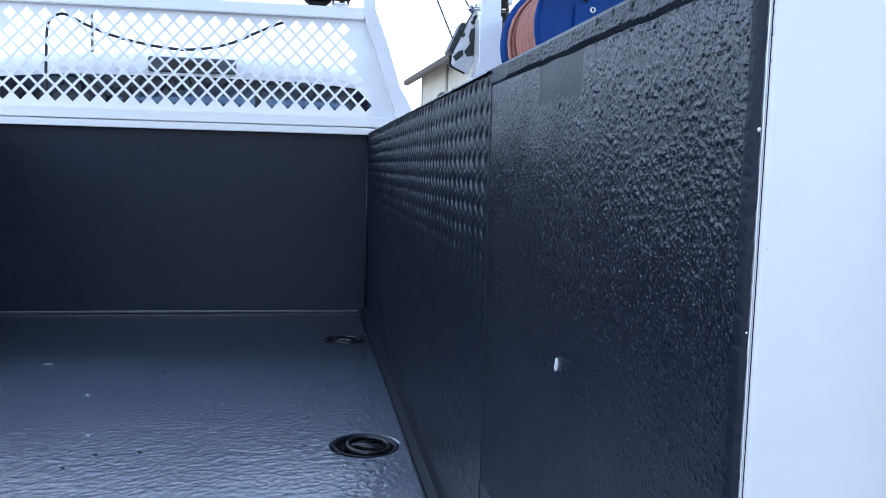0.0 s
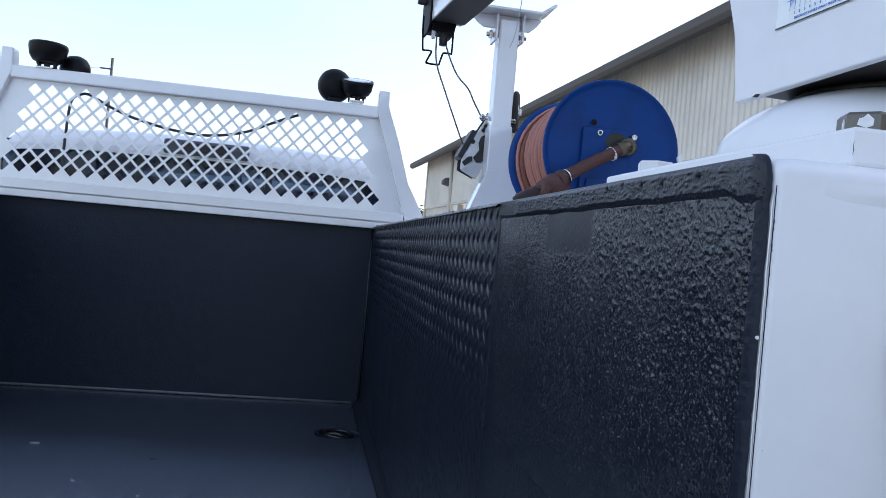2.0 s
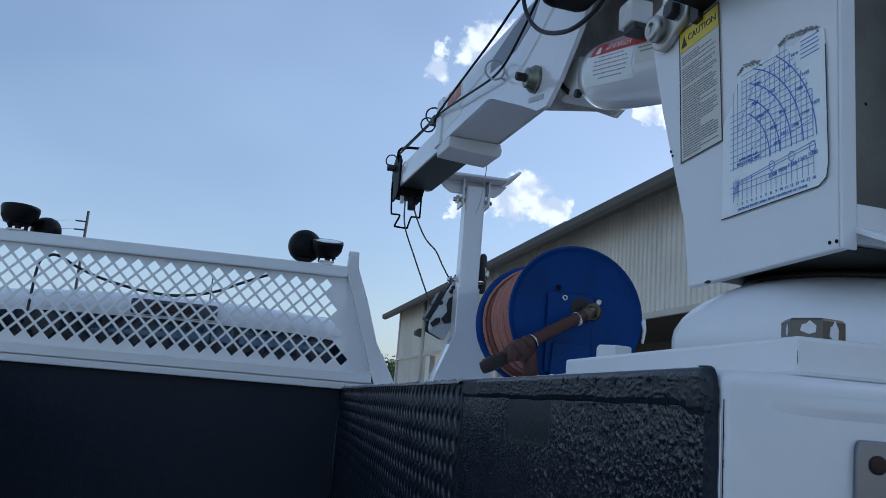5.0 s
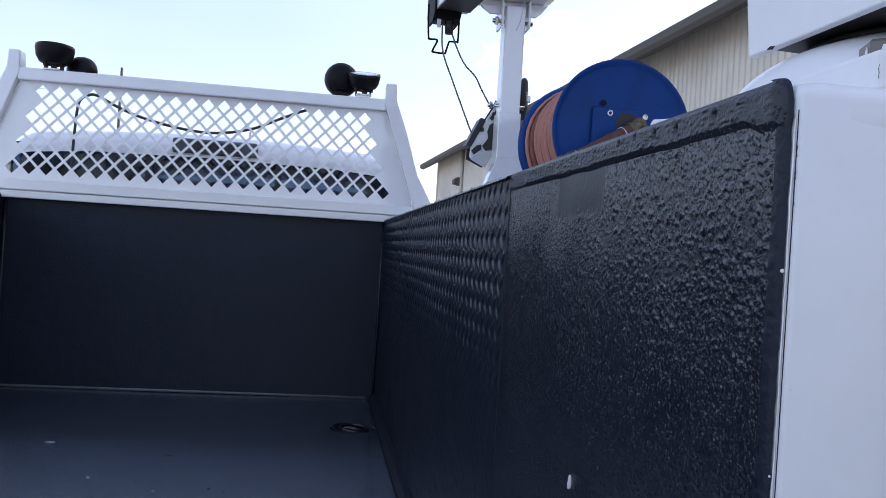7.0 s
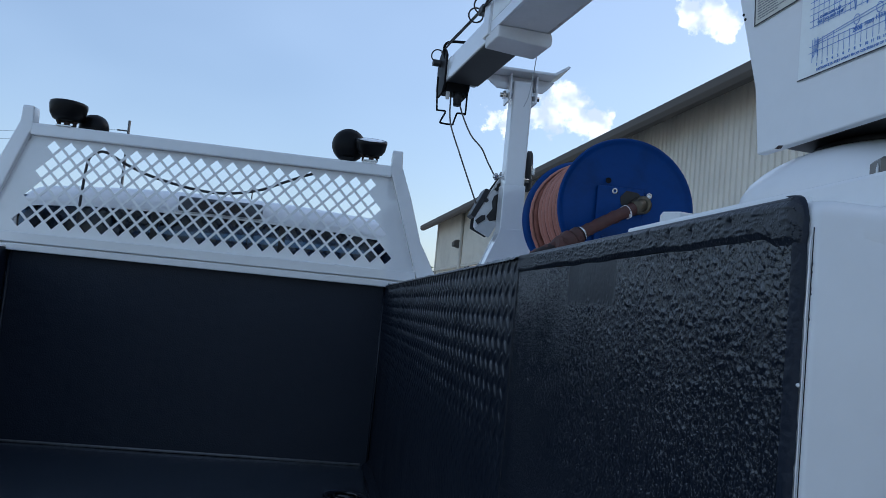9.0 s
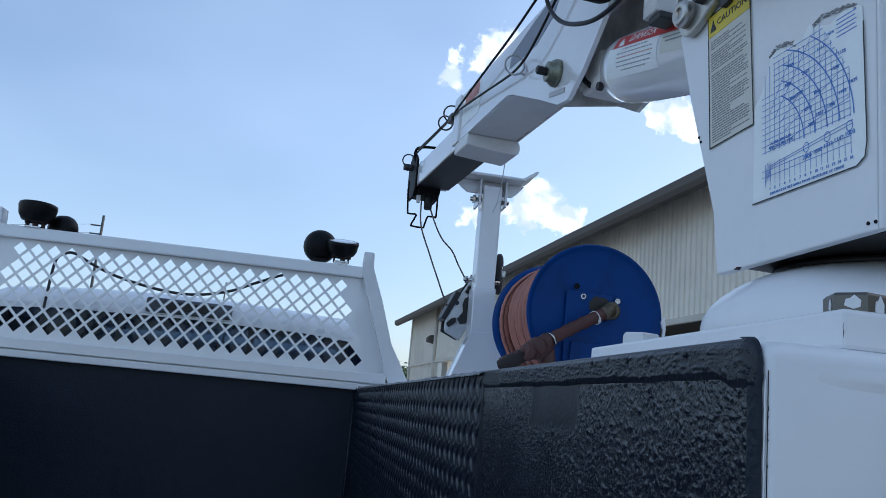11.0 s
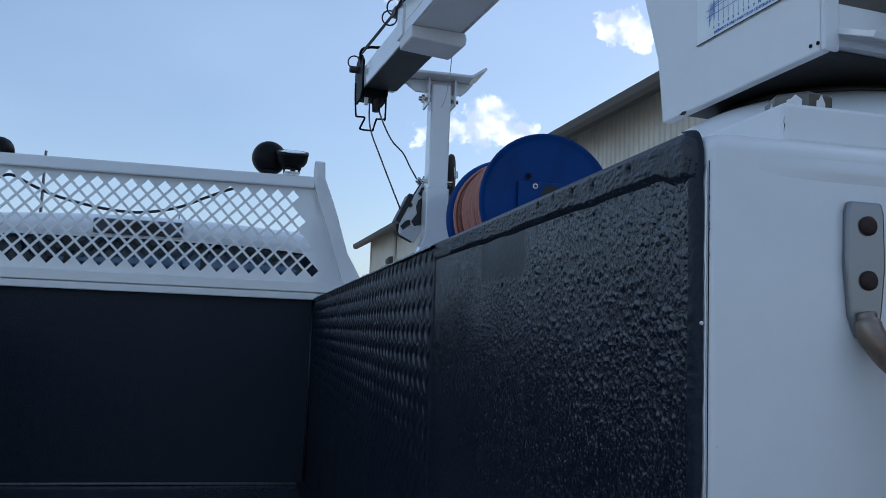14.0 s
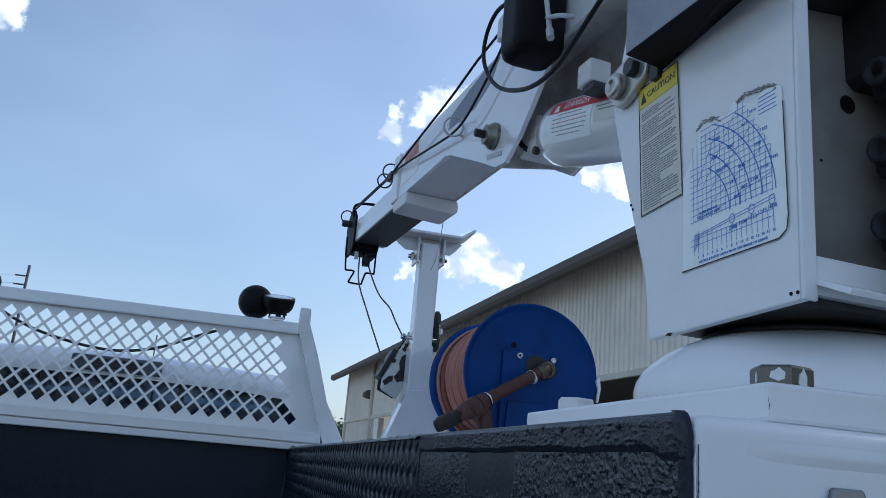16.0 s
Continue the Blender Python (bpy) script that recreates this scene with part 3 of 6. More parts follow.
def bed_floor():
    fl = thing("floor", label="black sprayed bed liner floor with a wet sheen", category="floor", kind="structure")
    u, v = np.linspace(-BED_W, 0, 440), np.linspace(-1.6, 0, 640)
    near = 0.45 + 0.55 * np.clip((-v - 0.75) / 0.45, 0, 1)[None, :] * (0.6 + 0.4 * np.clip((u + 0.7) / 0.5, 0, 1))[:, None]         # ripples are strongest near the tailgate
    h = (0.00019 * soft_noise(u * 0.9, v, 0.0062, 3) + 0.00010 * soft_noise(u, v, 0.013, 4)) * near + 0.0004 * soft_noise(u, v, 0.25, 5)
    # shallow dishes round the tie-down rings
    for cx, cy in RINGS:
        d = np.hypot(u[:, None] - cx, v[None, :] - cy)
        h -= 0.012 * np.clip((0.062 - d) / 0.008, 0, 1)
    xyz = np.stack([np.repeat(u[:, None], len(v), 1), np.repeat(v[None, :], len(u), 0), FLOOR_Z + h], -1)
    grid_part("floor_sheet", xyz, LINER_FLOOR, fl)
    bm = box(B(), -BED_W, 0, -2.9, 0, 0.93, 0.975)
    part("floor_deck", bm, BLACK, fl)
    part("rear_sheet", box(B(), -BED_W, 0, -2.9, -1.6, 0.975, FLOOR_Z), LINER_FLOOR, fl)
    # bead along the kerb-side wall and the front wall
    part("wall_bead", prism(B(), [(-0.023, FLOOR_Z - 0.004), (-0.021, FLOOR_Z + 0.004), (-0.009, FLOOR_Z + 0.012), (-0.003, FLOOR_Z + 0.025), (0.0, FLOOR_Z + 0.027), (0.004, FLOOR_Z - 0.004)], "y", -2.425, -0.002), LINER_CRUST, fl)
    for x, z, r in ((-0.0235, FLOOR_Z + 0.0008, 0.0024), (-0.0030, FLOOR_Z + 0.0262, 0.0018)):
        ridge = [(x + rng.uniform(-0.0008, 0.0008), y, z) for y in np.linspace(-2.42, -0.01, 240)]
        part("bead_ridge", tube(B(), ridge, [r * rng.uniform(0.5, 1.2) for _ in ridge], 7), LINER_CRUST, fl)
    part("front_bead", tube(B(), [(-BED_W + 0.01, -0.006, FLOOR_Z + 0.004), (-0.6, -0.007, FLOOR_Z + 0.005), (-0.03, -0.006, FLOOR_Z + 0.004)], 0.0042, 8), SEAM_GREY, fl, "greyish bead of sealer")
    return fl


RINGS = [(-0.098, -1.341), (-0.092, -0.447)]
WET_BLACK = material("wet_black_steel", (0.010, 0.011, 0.013), 0.22, spec=0.6, grain=0.3, grain_scale=150, bump=0.3, bump_scale=220)
SEAM_GREY = material("grey_sealer", (0.17, 0.175, 0.18), 0.5, grain=0.6, grain_scale=60)


def tie_down(cx, cy):
    t = thing("tie_down_ring", Matrix.Translation((cx, cy, FLOOR_Z)), "black recessed tie-down ring in the bed floor", "tie-down", "tie-downs in the bed floor")
    part("rim", lathe(B(), [(0.050, -0.005), (0.0585, 0.000), (0.0600, 0.0014), (0.0570, 0.0020), (0.0520, -0.0005), (0.050, -0.006)], Matrix.Rotation(radians(2.0), 4, (0.5, 1, 0)), 40, close=False), LINER, t)
    part("pan", lathe(B(), [(0.0505, -0.003), (0.047, -0.0095), (0.002, -0.0112)], seg=32, close=False), WET_BLACK, t, "wet black pan")
    part("d_ring", tube(B(), ring_points((0.006, 0.006, -0.0025), 0.037, (0.05, -0.06, 1), 28), 0.0048, 8, cap=False), WET_BLACK, t)
    b = tube(B(), [(-0.030, 0.010, -0.0035), (-0.004, 0.000, -0.0015), (0.034, -0.014, -0.003)], [0.0050, 0.0068, 0.0055], 8)
    part("strap", b, WET_BLACK, t, "worn bar across the ring")
    return t


def side_wall():
    """The inner face of the kerb-side body: lumpy sprayed liner at the back, coated tread plate in front of it."""
    w = thing("wall_right", label="black sprayed liner wall, lumpy at the back and tread plate beyond", category="wall", kind="structure")
    # lumpy liner panel
    u, v = np.linspace(-2.4085, -1.8632, 760), np.linspace(1.14, TOP_Z - 0.016, 620)
    h = np.zeros((len(u), len(v)))

    def cover(y, z):
        """How thickly the lumps lie: thin by the seam and low down, thick at the rear and the top."""
        d = (y + 1.863) / -0.5455
        k = np.clip((d - 0.16) * 1.7, 0.03, 1.0) * (0.03 + 0.97 * np.clip((z - 1.30) / 0.20, 0, 1)) * np.clip((1.0 - d) / 0.006, 0, 1)
        patch = (d > 0.345) & (d < 0.57) & (z > 1.558)
        return np.where(patch, 0.02, k)

    blobs(h, u, v, 7500, 0.0009, 0.0013, 0.00012, 0.00048, lambda y, z: float(cover(y, z)))
    blobs(h, u, v, 600, 0.0012, 0.0018, 0.0003, 0.0008, lambda y, z: float(cover(y, z)) ** 2)
    blobs(h, u, v, 3600, 0.0008, 0.0011, 0.00025, 0.00055, lambda y, z: 0.02 if (-2.175 < y < -2.048 and z > 1.557) else 0.8 * float(np.clip((z - 1.14) / 0.22, 0.02, 1)))
    h += 0.00003 * soft_noise(u, v, 0.003, 11) + 0.0005 * soft_noise(u, v, 0.06, 12)
    h *= np.clip((-1.8632 - u) / 0.03, 0, 1)[:, None]
    xyz = np.stack([-0.0024 - h, np.repeat(u[:, None], len(v), 1), np.repeat(v[None, :], len(u), 0)], -1)
    grid_part("liner_panel", xyz, LINER_LUMPY, w)
    part("lower_panel", box(B(), -0.0024, 0.0, -2.4085, -1.863, FLOOR_Z + 0.02, 1.1405), LINER, w)
    # folded-over strip of liner along the top edge
    u, v = np.linspace(-2.4128, -1.859, 440), np.linspace(0, 1, 44)
    low = 1.5842 + RISE + 0.0007 * np.sin(u * 31 + 1) + 0.0005 * np.sin(u * 83) - 0.0062 * np.clip((-2.380 - u) / 0.013, 0, 1)
    h = np.zeros((len(u), len(v)))
    blobs(h, u, v * 0.028, 1500, 0.0009, 0.0016, 0.0001, 0.0004, lambda y, z: 0.9)
    zz = low[:, None] + (TOP_Z + RISE - 0.0015 - 0.0075 * (1 - np.sqrt(np.clip((u + 2.4128) / 0.009, 0, 1))) - low)[:, None] * v[None, :]
    lift = np.clip(np.minimum(v / 0.20, (1 - v) / 0.18), 0, 1) ** 0.6
    bulge = 0.0034 * lift[None, :] + h * lift[None, :] + 0.00012 * soft_noise(u, v * 0.03, 0.012, 22) * lift[None, :]
    bulge *= (1 - 0.45 * np.clip((u + 1.945) / 0.02, 0, 1))[:, None]         # the strip thins out by the seam
    for cu, cz in ((-2.268, 1.600), (-2.234, 1.603), (-2.300, 1.599), (-2.348, 1.601), (-2.205, 1.602)):        # pits in the strip
        bulge -= 0.0026 * np.exp(-((u[:, None] - cu) / 0.0018) ** 2 - ((zz - cz) / 0.0026) ** 2)
    end = np.sqrt(np.clip((u + 2.4128) / 0.008, 0, 1))[:, None]
    xyz = np.stack([-0.0015 - bulge * end, np.repeat(u[:, None], len(v), 1), zz], -1)
    grid_part("top_strip", xyz, LINER_CRUST, w, "thick folded strip of liner along the top")
    part("strip_cap", box(B(), -0.0035, 0.004, -2.4055, -1.859, TOP_Z - 0.012, TOP_Z + RISE - 0.0012, 0.0015), LINER, w)
    # rough rear edge where the liner stops at the body corner
    u, v = np.linspace(0, 1, 16), np.linspace(FLOOR_Z, TOP_Z + RISE - 0.0005, 520)
    a = np.pi * 0.5 * u
    wob = 0.00022 * soft_noise(u * 0.01, v, 0.005, 31) + 0.00016 * soft_noise(u * 0.01, v, 0.002, 32)
    yy = -2.4070 - 0.0072 * np.sin(a)[:, None] + wob * np.sin(a)[:, None]
    xx = -0.0030 + 0.0036 * (1 - np.cos(a))[:, None] - wob * 0.8 + wob * 0.9 * (u > 0.9)[:, None]
    q = np.clip((v - (TOP_Z + RISE - 0.013)) / 0.0126, 0, 1)
    yy = yy + 0.009 * (1 - np.sqrt(1 - q * q))[None, :]
    xyz = np.stack([xx, yy, np.repeat(v[None, :], len(u), 0)], -1)
    grid_part("rear_edge", xyz, LINER_FLAT, w, "ragged rear edge of the liner")
    # coated tread plate: alternate slanted lozenges in rows
    u = -1.8635 + 1.8615 * np.linspace(0, 1, 1000) ** 1.35
    v = np.linspace(FLOOR_Z + 0.02, TOP_Z - 0.002, 330)
    U, V = np.meshgrid(u, v, indexing="ij")
    h = np.zeros_like(U)
    pu, pv = 0.0330, 0.0275
    for flip in (0, 1):
        a = (U + flip * pu / 2) / pu
        b = (V - 1.594 + flip * pv / 2) / pv
        du, dv = (a - np.round(a)) * pu, (b - np.round(b)) * pv
        s = -1 if flip else 1
        c, d = math.cos(radians(50)), math.sin(radians(50))
        along, across = -du * c * s + dv * d, du * d * s + dv * c
        k = np.clip(1 - (along / 0.0112) ** 2 - (across / 0.0042) ** 2, 0, 1)
        h = np.maximum(h, 0.0019 * k ** 0.6)
    fade = np.clip((U + 1.859) / 0.012, 0, 1)
    fill = 0.16 + 0.84 * np.clip((V - 1.25) / 0.24, 0, 1)        # relief flattened low down, to stand in for the shade there
    h = h * fade * fill + (0.00025 * soft_noise(u, v, 0.01, 41) + 0.0012 * soft_noise(u, v, 0.09, 42)) * np.clip((U + 1.8635) / 0.06, 0, 1)
    V = V + (V - FLOOR_Z) / 0.605 * 0.004 * -U / 1.88
    xyz = np.stack([-0.0026 - h, U, V], -1)
    grid_part("tread_plate", xyz, LINER, w, "tread plate under black liner")
    seam = [(-0.0025, -1.8633 + rng.uniform(-0.0006, 0.0006), z) for z in np.linspace(FLOOR_Z + 0.02, TOP_Z - 0.004, 70)]
    part("plate_seam", tube(B(), seam, [rng.uniform(0.0004, 0.0015) for _ in seam], 8), LINER, w, "thin bead of liner over the seam")
    # ragged liner lip on the top edge of the plate
    u = np.linspace(-1.859, -0.01, 400)
    v = np.linspace(0, 1, 10)
    w1 = 0.002 * soft_noise(u, v, 0.008, 51)
    a = np.pi * v
    xyz = np.stack([0.005 - 0.009 * np.cos(a)[None, :] - 0.004 + w1 * 0.3, np.repeat(u[:, None], len(v), 1), TOP_Z - 0.0055 + (0.004 * -u / 1.88)[:, None] + 0.0045 * np.sin(a)[None, :] + w1 * np.sin(a)[None, :]], -1)
    grid_part("lip", xyz, LINER, w)
    # drips and a chip of paint that stuck to the liner
    part("paint_chip", prism(B(), [(-2.1395, 1.3375), (-2.1365, 1.3355), (-2.1345, 1.3395), (-2.1360, 1.3435), (-2.1375, 1.3475), (-2.1400, 1.3425)], "x", -0.0045, -0.0015, 0.0006), CHIP, w, "chip of white paint")
    for z, r in ((1.519, 0.0010), (1.425, 0.0006)):
        part("paint_crumb", lathe(B(), [(r * 0.3, -r), (r, -r * 0.3), (r * 0.9, r * 0.5), (r * 0.3, r)], Matrix.Translation((-0.0005, -2.4150, z)), 8), CHIP, w)
    return w


def front_wall():
    w = thing("wall_front", label="smooth black liner front wall of the bed", category="wall", kind="structure")
    u, v = np.linspace(-BED_W, 0, 120), np.linspace(FLOOR_Z, 1.598, 60)
    h = 0.0003 * soft_noise(u, v, 0.02, 61) + 0.0007 * soft_noise(u, v, 0.15, 62)
    xyz = np.stack([np.repeat(u[:, None], len(v), 1), -0.002 - h, np.repeat(v[None, :], len(u), 0)], -1)
    grid_part("wall_sheet", xyz, LINER_FLAT, w)
    part("wall_core", box(B(), -BED_W, 0, 0.004, 0.04, 0.95, 1.597), BLACK, w)
    for x in (-BED_W + 0.006, -0.006):
        part("corner_bead", tube(B(), [(x, -0.006, FLOOR_Z), (x, -0.007, 1.3), (x, -0.006, 1.596)], 0.005, 8), LINER_CRUST, w)
    return w


def left_wall():
    w = thing("wall_left", label="black liner wall on the driver's side of the bed", category="wall", kind="structure")
    u, v = np.linspace(-2.42, -0.002, 160), np.linspace(FLOOR_Z, TOP_Z, 50)
    h = 0.001 * soft_noise(u, v, 0.02, 71)
    xyz = np.stack([-BED_W + h, np.repeat(u[:, None], len(v), 1), np.repeat(v[None, :], len(u), 0)], -1)
    grid_part("liner_panel", xyz, LINER_FLAT, w)
    return w


def service_body(side):
    """The steel tool-box body along one side of the bed."""
    s = 1 if side > 0 else -1
    x_in = 0.0012 if s > 0 else -BED_W - 0.004

    def X(d):
        return x_in + s * d
    t = thing("side_tool_box", label="white steel service body side with rounded corners" if s > 0 else "white steel service body side opposite the crane", category="tool box", group="tool boxes beside the bed")
    # body, with a rounded rear inner corner
    def plan(off):
        r, k = 0.005 + off, 6
        p = [(X(off), 0.02)] + [(X(off + r - r * math.cos(radians(90 * i / k))), -2.4165 + off + r - r * math.sin(radians(90 * i / k))) for i in range(k + 1)]
        return p + [(X(0.52), -2.4165 + off), (X(0.52), 0.02)]
    b, rings = B(), []
    for off, z in [(0.0, 0.62)] + [(0.0095 * (1 - math.cos(radians(a))), TOP_Z - 0.0065 + 0.0095 * math.sin(radians(a))) for a in range(0, 91, 15)]:
        rings.append([b.verts.new((*p, z)) for p in plan(off)])
    for lo, hi in zip(rings, rings[1:]):
        for i in range(len(lo)):
            b.faces.new((lo[i], lo[(i + 1) % len(lo)], hi[(i + 1) % len(lo)], hi[i])).smooth = 0 < i < 8
    b.faces.new(rings[0][::-1]); b.faces.new(rings[-1])
    part("body", b, WHITE_SATIN, t)
    # pressed crease under the rolled edge of the rear face
    xs = np.linspace(0.022, 0.515, 60)
    rise = np.clip((xs - 0.022) / 0.045, 0, 1)[:, None]
    prof = np.array([(0.0, 1.5870), (0.00035, 1.5890), (0.0010, 1.5915), (0.0012, 1.5930), (0.0009, 1.5950), (0.0, 1.5985)])
    xyz = np.stack([np.repeat(X(xs)[:, None], 6, 1), -2.4164 - prof[None, :, 0] * rise, np.repeat(prof[None, :, 1], 60, 0)], -1)
    grid_part("rear_crease", xyz, WHITE_SATIN, t, "pressed crease")
    if s > 0:
        part("corner_seam", tube(B(), [(X(0.0013), -2.4154, 0.7), (X(0.0012), -2.4153, 1.2), (X(0.0013), -2.4154, TOP_Z - 0.012)], 0.00024, 6), SEAM, t, "dark gap beside the liner")
        rr = random.Random(5)
        bead = [(X(0.0003 + rr.uniform(-0.0002, 0.0002)), -2.4145, z) for z in np.linspace(0.9, TOP_Z - 0.016, 90)]
        part("paint_bead", tube(B(), bead, [rr.uniform(0.0002, 0.0006) for _ in bead], 7), WHITE, t, "thin ragged bead of white paint")
        for z, dx, a, c in ((1.5756, 0.0, 0.0003, 0.0012), (1.5717, 0.0001, 0.0002, 0.0006), (1.5640, -0.0001, 0.0003, 0.0012), (1.5614, 0.0002, 0.0002, 0.0005), (1.5498, 0.0001, 0.0002, 0.0008)):
            x = X(0.0008 + dx)
            part("liner_speck", prism(B(), [(x - a, z - c * 0.5), (x + a * 0.4, z - c), (x + a, z + c * 0.2), (x - a * 0.2, z + c)], "y", -2.4168, -2.4162), LINER, t)
        for x, z, r in ((0.042, 1.461, 0.0005), (0.0065, 1.465, 0.0004)):
            part("paint_nick", lathe(B(), [(r, 0.0), (r * 0.7, 0.0002)], Matrix.Translation((x, -2.4163, z)) @ Matrix.Rotation(radians(90), 4, "X"), 7), INK_GREY, t)
        # added white line stands in for the top sheet's edge catching light
        line = [(0.0095 + rr.uniform(-0.0015, 0.0015), y, 1.6086) for y in np.linspace(-2.400, -0.04, 260)]
        part("edge_bead", tube(B(), line, [rr.uniform(0.0006, 0.0019) for _ in line], 7), WHITE, t, "ragged white line added for the bright body edge")
    return t


def grab_handle():
    """Bent bar with a flattened, twice-bolted end on the rear face."""
    t = thing("grab_handle", Matrix.Translation((HANDLE[0], -2.4165, HANDLE[1])) @ Matrix.Scale(0.640, 4), "chromed grab handle with rusty bolts on the rear face", "handle")
    outline = [(-0.0135, 0.078), (-0.0160, 0.070), (-0.0170, 0.030), (-0.0140, -0.006), (-0.0080, -0.022), (0.0060, -0.022), (0.0125, -0.006), (0.0165, 0.030), (0.0160, 0.070), (0.0135, 0.078)]
    part("flange", prism(B(), outline, "y", -0.006, 0.0, 0.002), CHROME, t)
    for z in (0.060, 0.020):
        part("bolt", lathe(B(), [(0.0072, -0.002), (0.0072, 0.0015), (0.0050, 0.0035), (0.0024, 0.0040)], Matrix.Translation((0.001, -0.006, z)) @ Matrix.Rotation(radians(90), 4, "X"), 18), RUSTY, t, "rusty bolt")
    line = smooth_line([(-0.002, -0.006, -0.004), (-0.001, -0.010, -0.018), (0.008, -0.018, -0.036), (0.028, -0.034, -0.058), (0.048, -0.046, -0.090), (0.056, -0.050, -0.150), (0.056, -0.050, -0.32), (0.048, -0.040, -0.38), (0.010, -0.010, -0.44)], 8)
    part("bar", tube(B(), line, [0.0075] * 4 + [0.0095] * (len(line) - 4), 16), BAR_WORN, t, "rust-stained bar")
    return t


HANDLE = (0.0813, 1.5291)


FLAKES = [(-0.819, -0.695, FLAKE, 0.012), (-0.530, -0.790, SEAM, 0.009), (-0.592, -1.243, FLAKE, 0.0045), (-0.511, -1.063, FLAKE, 0.003), (-0.658, -0.977, FLAKE, 0.005), (-0.407, -1.047, SEAM, 0.0045), (-0.681, -1.334, SEAM, 0.0035), (-0.554, -1.346, SEAM, 0.004), (-0.589, -1.403, SEAM, 0.0035), (-0.483, -1.339, SEAM, 0.003), (-0.194, -1.161, SEAM, 0.003), (-0.60, -1.32, SEAM, 0.003), (-0.427, -0.630, SEAM, 0.0035), (-0.365, -0.747, SEAM, 0.0035), (-0.239, -0.757, SEAM, 0.0035), (-0.168, -0.972, SEAM, 0.0035), (-0.404, -1.042, SEAM, 0.0035), (-0.374, -1.062, SEAM, 0.0035), (-0.196, -1.161, SEAM, 0.0035), (-0.146, -0.858, SEAM, 0.0035), (-0.551, -1.347, SEAM, 0.0035), (-0.483, -1.338, SEAM, 0.0035), (-0.321, -1.026, SEAM, 0.0035)]


def bed():
    bed_floor()
    for c in RINGS:
        tie_down(*c)
    side_wall(); front_wall(); left_wall()
    service_body(1); service_body(-1)
    grab_handle()
    # litter on the floor
    rr = random.Random(11)
    for x, y, mat, sx in FLAKES:
        b = B()
        pts = [(x + sx * (0.7 + 0.5 * rr.random()) * math.cos(a), y + sx * 0.45 * (0.7 + 0.5 * rr.random()) * math.sin(a)) for a in [k * math.pi / 4 for k in range(8)]]
        prism(b, pts, "z", FLOOR_Z - 0.002, FLOOR_Z + 0.0014, 0.0004)
        ob = part("debris_flake", b, mat)
        tagged(ob, "small pale flake lying on the bed floor" if mat is not SEAM else "small dark flake lying on the bed floor", "debris", "flakes on the bed floor")


bed()


# ---- headache rack ----
def clip_poly(poly, a, b):
    """Keeps the side to the left of the line a-b."""
    out = []
    for i, p in enumerate(poly):
        q = poly[(i + 1) % len(poly)]
        dp = (b[0] - a[0]) * (p[1] - a[1]) - (b[1] - a[1]) * (p[0] - a[0])
        dq = (b[0] - a[0]) * (q[1] - a[1]) - (b[1] - a[1]) * (q[0] - a[0])
        if dp >= 0:
            out.append(p)
        if dp * dq < 0:
            f = dp / (dp - dq)
            out.append((p[0] + f * (q[0] - p[0]), p[1] + f * (q[1] - p[1])))
    return out


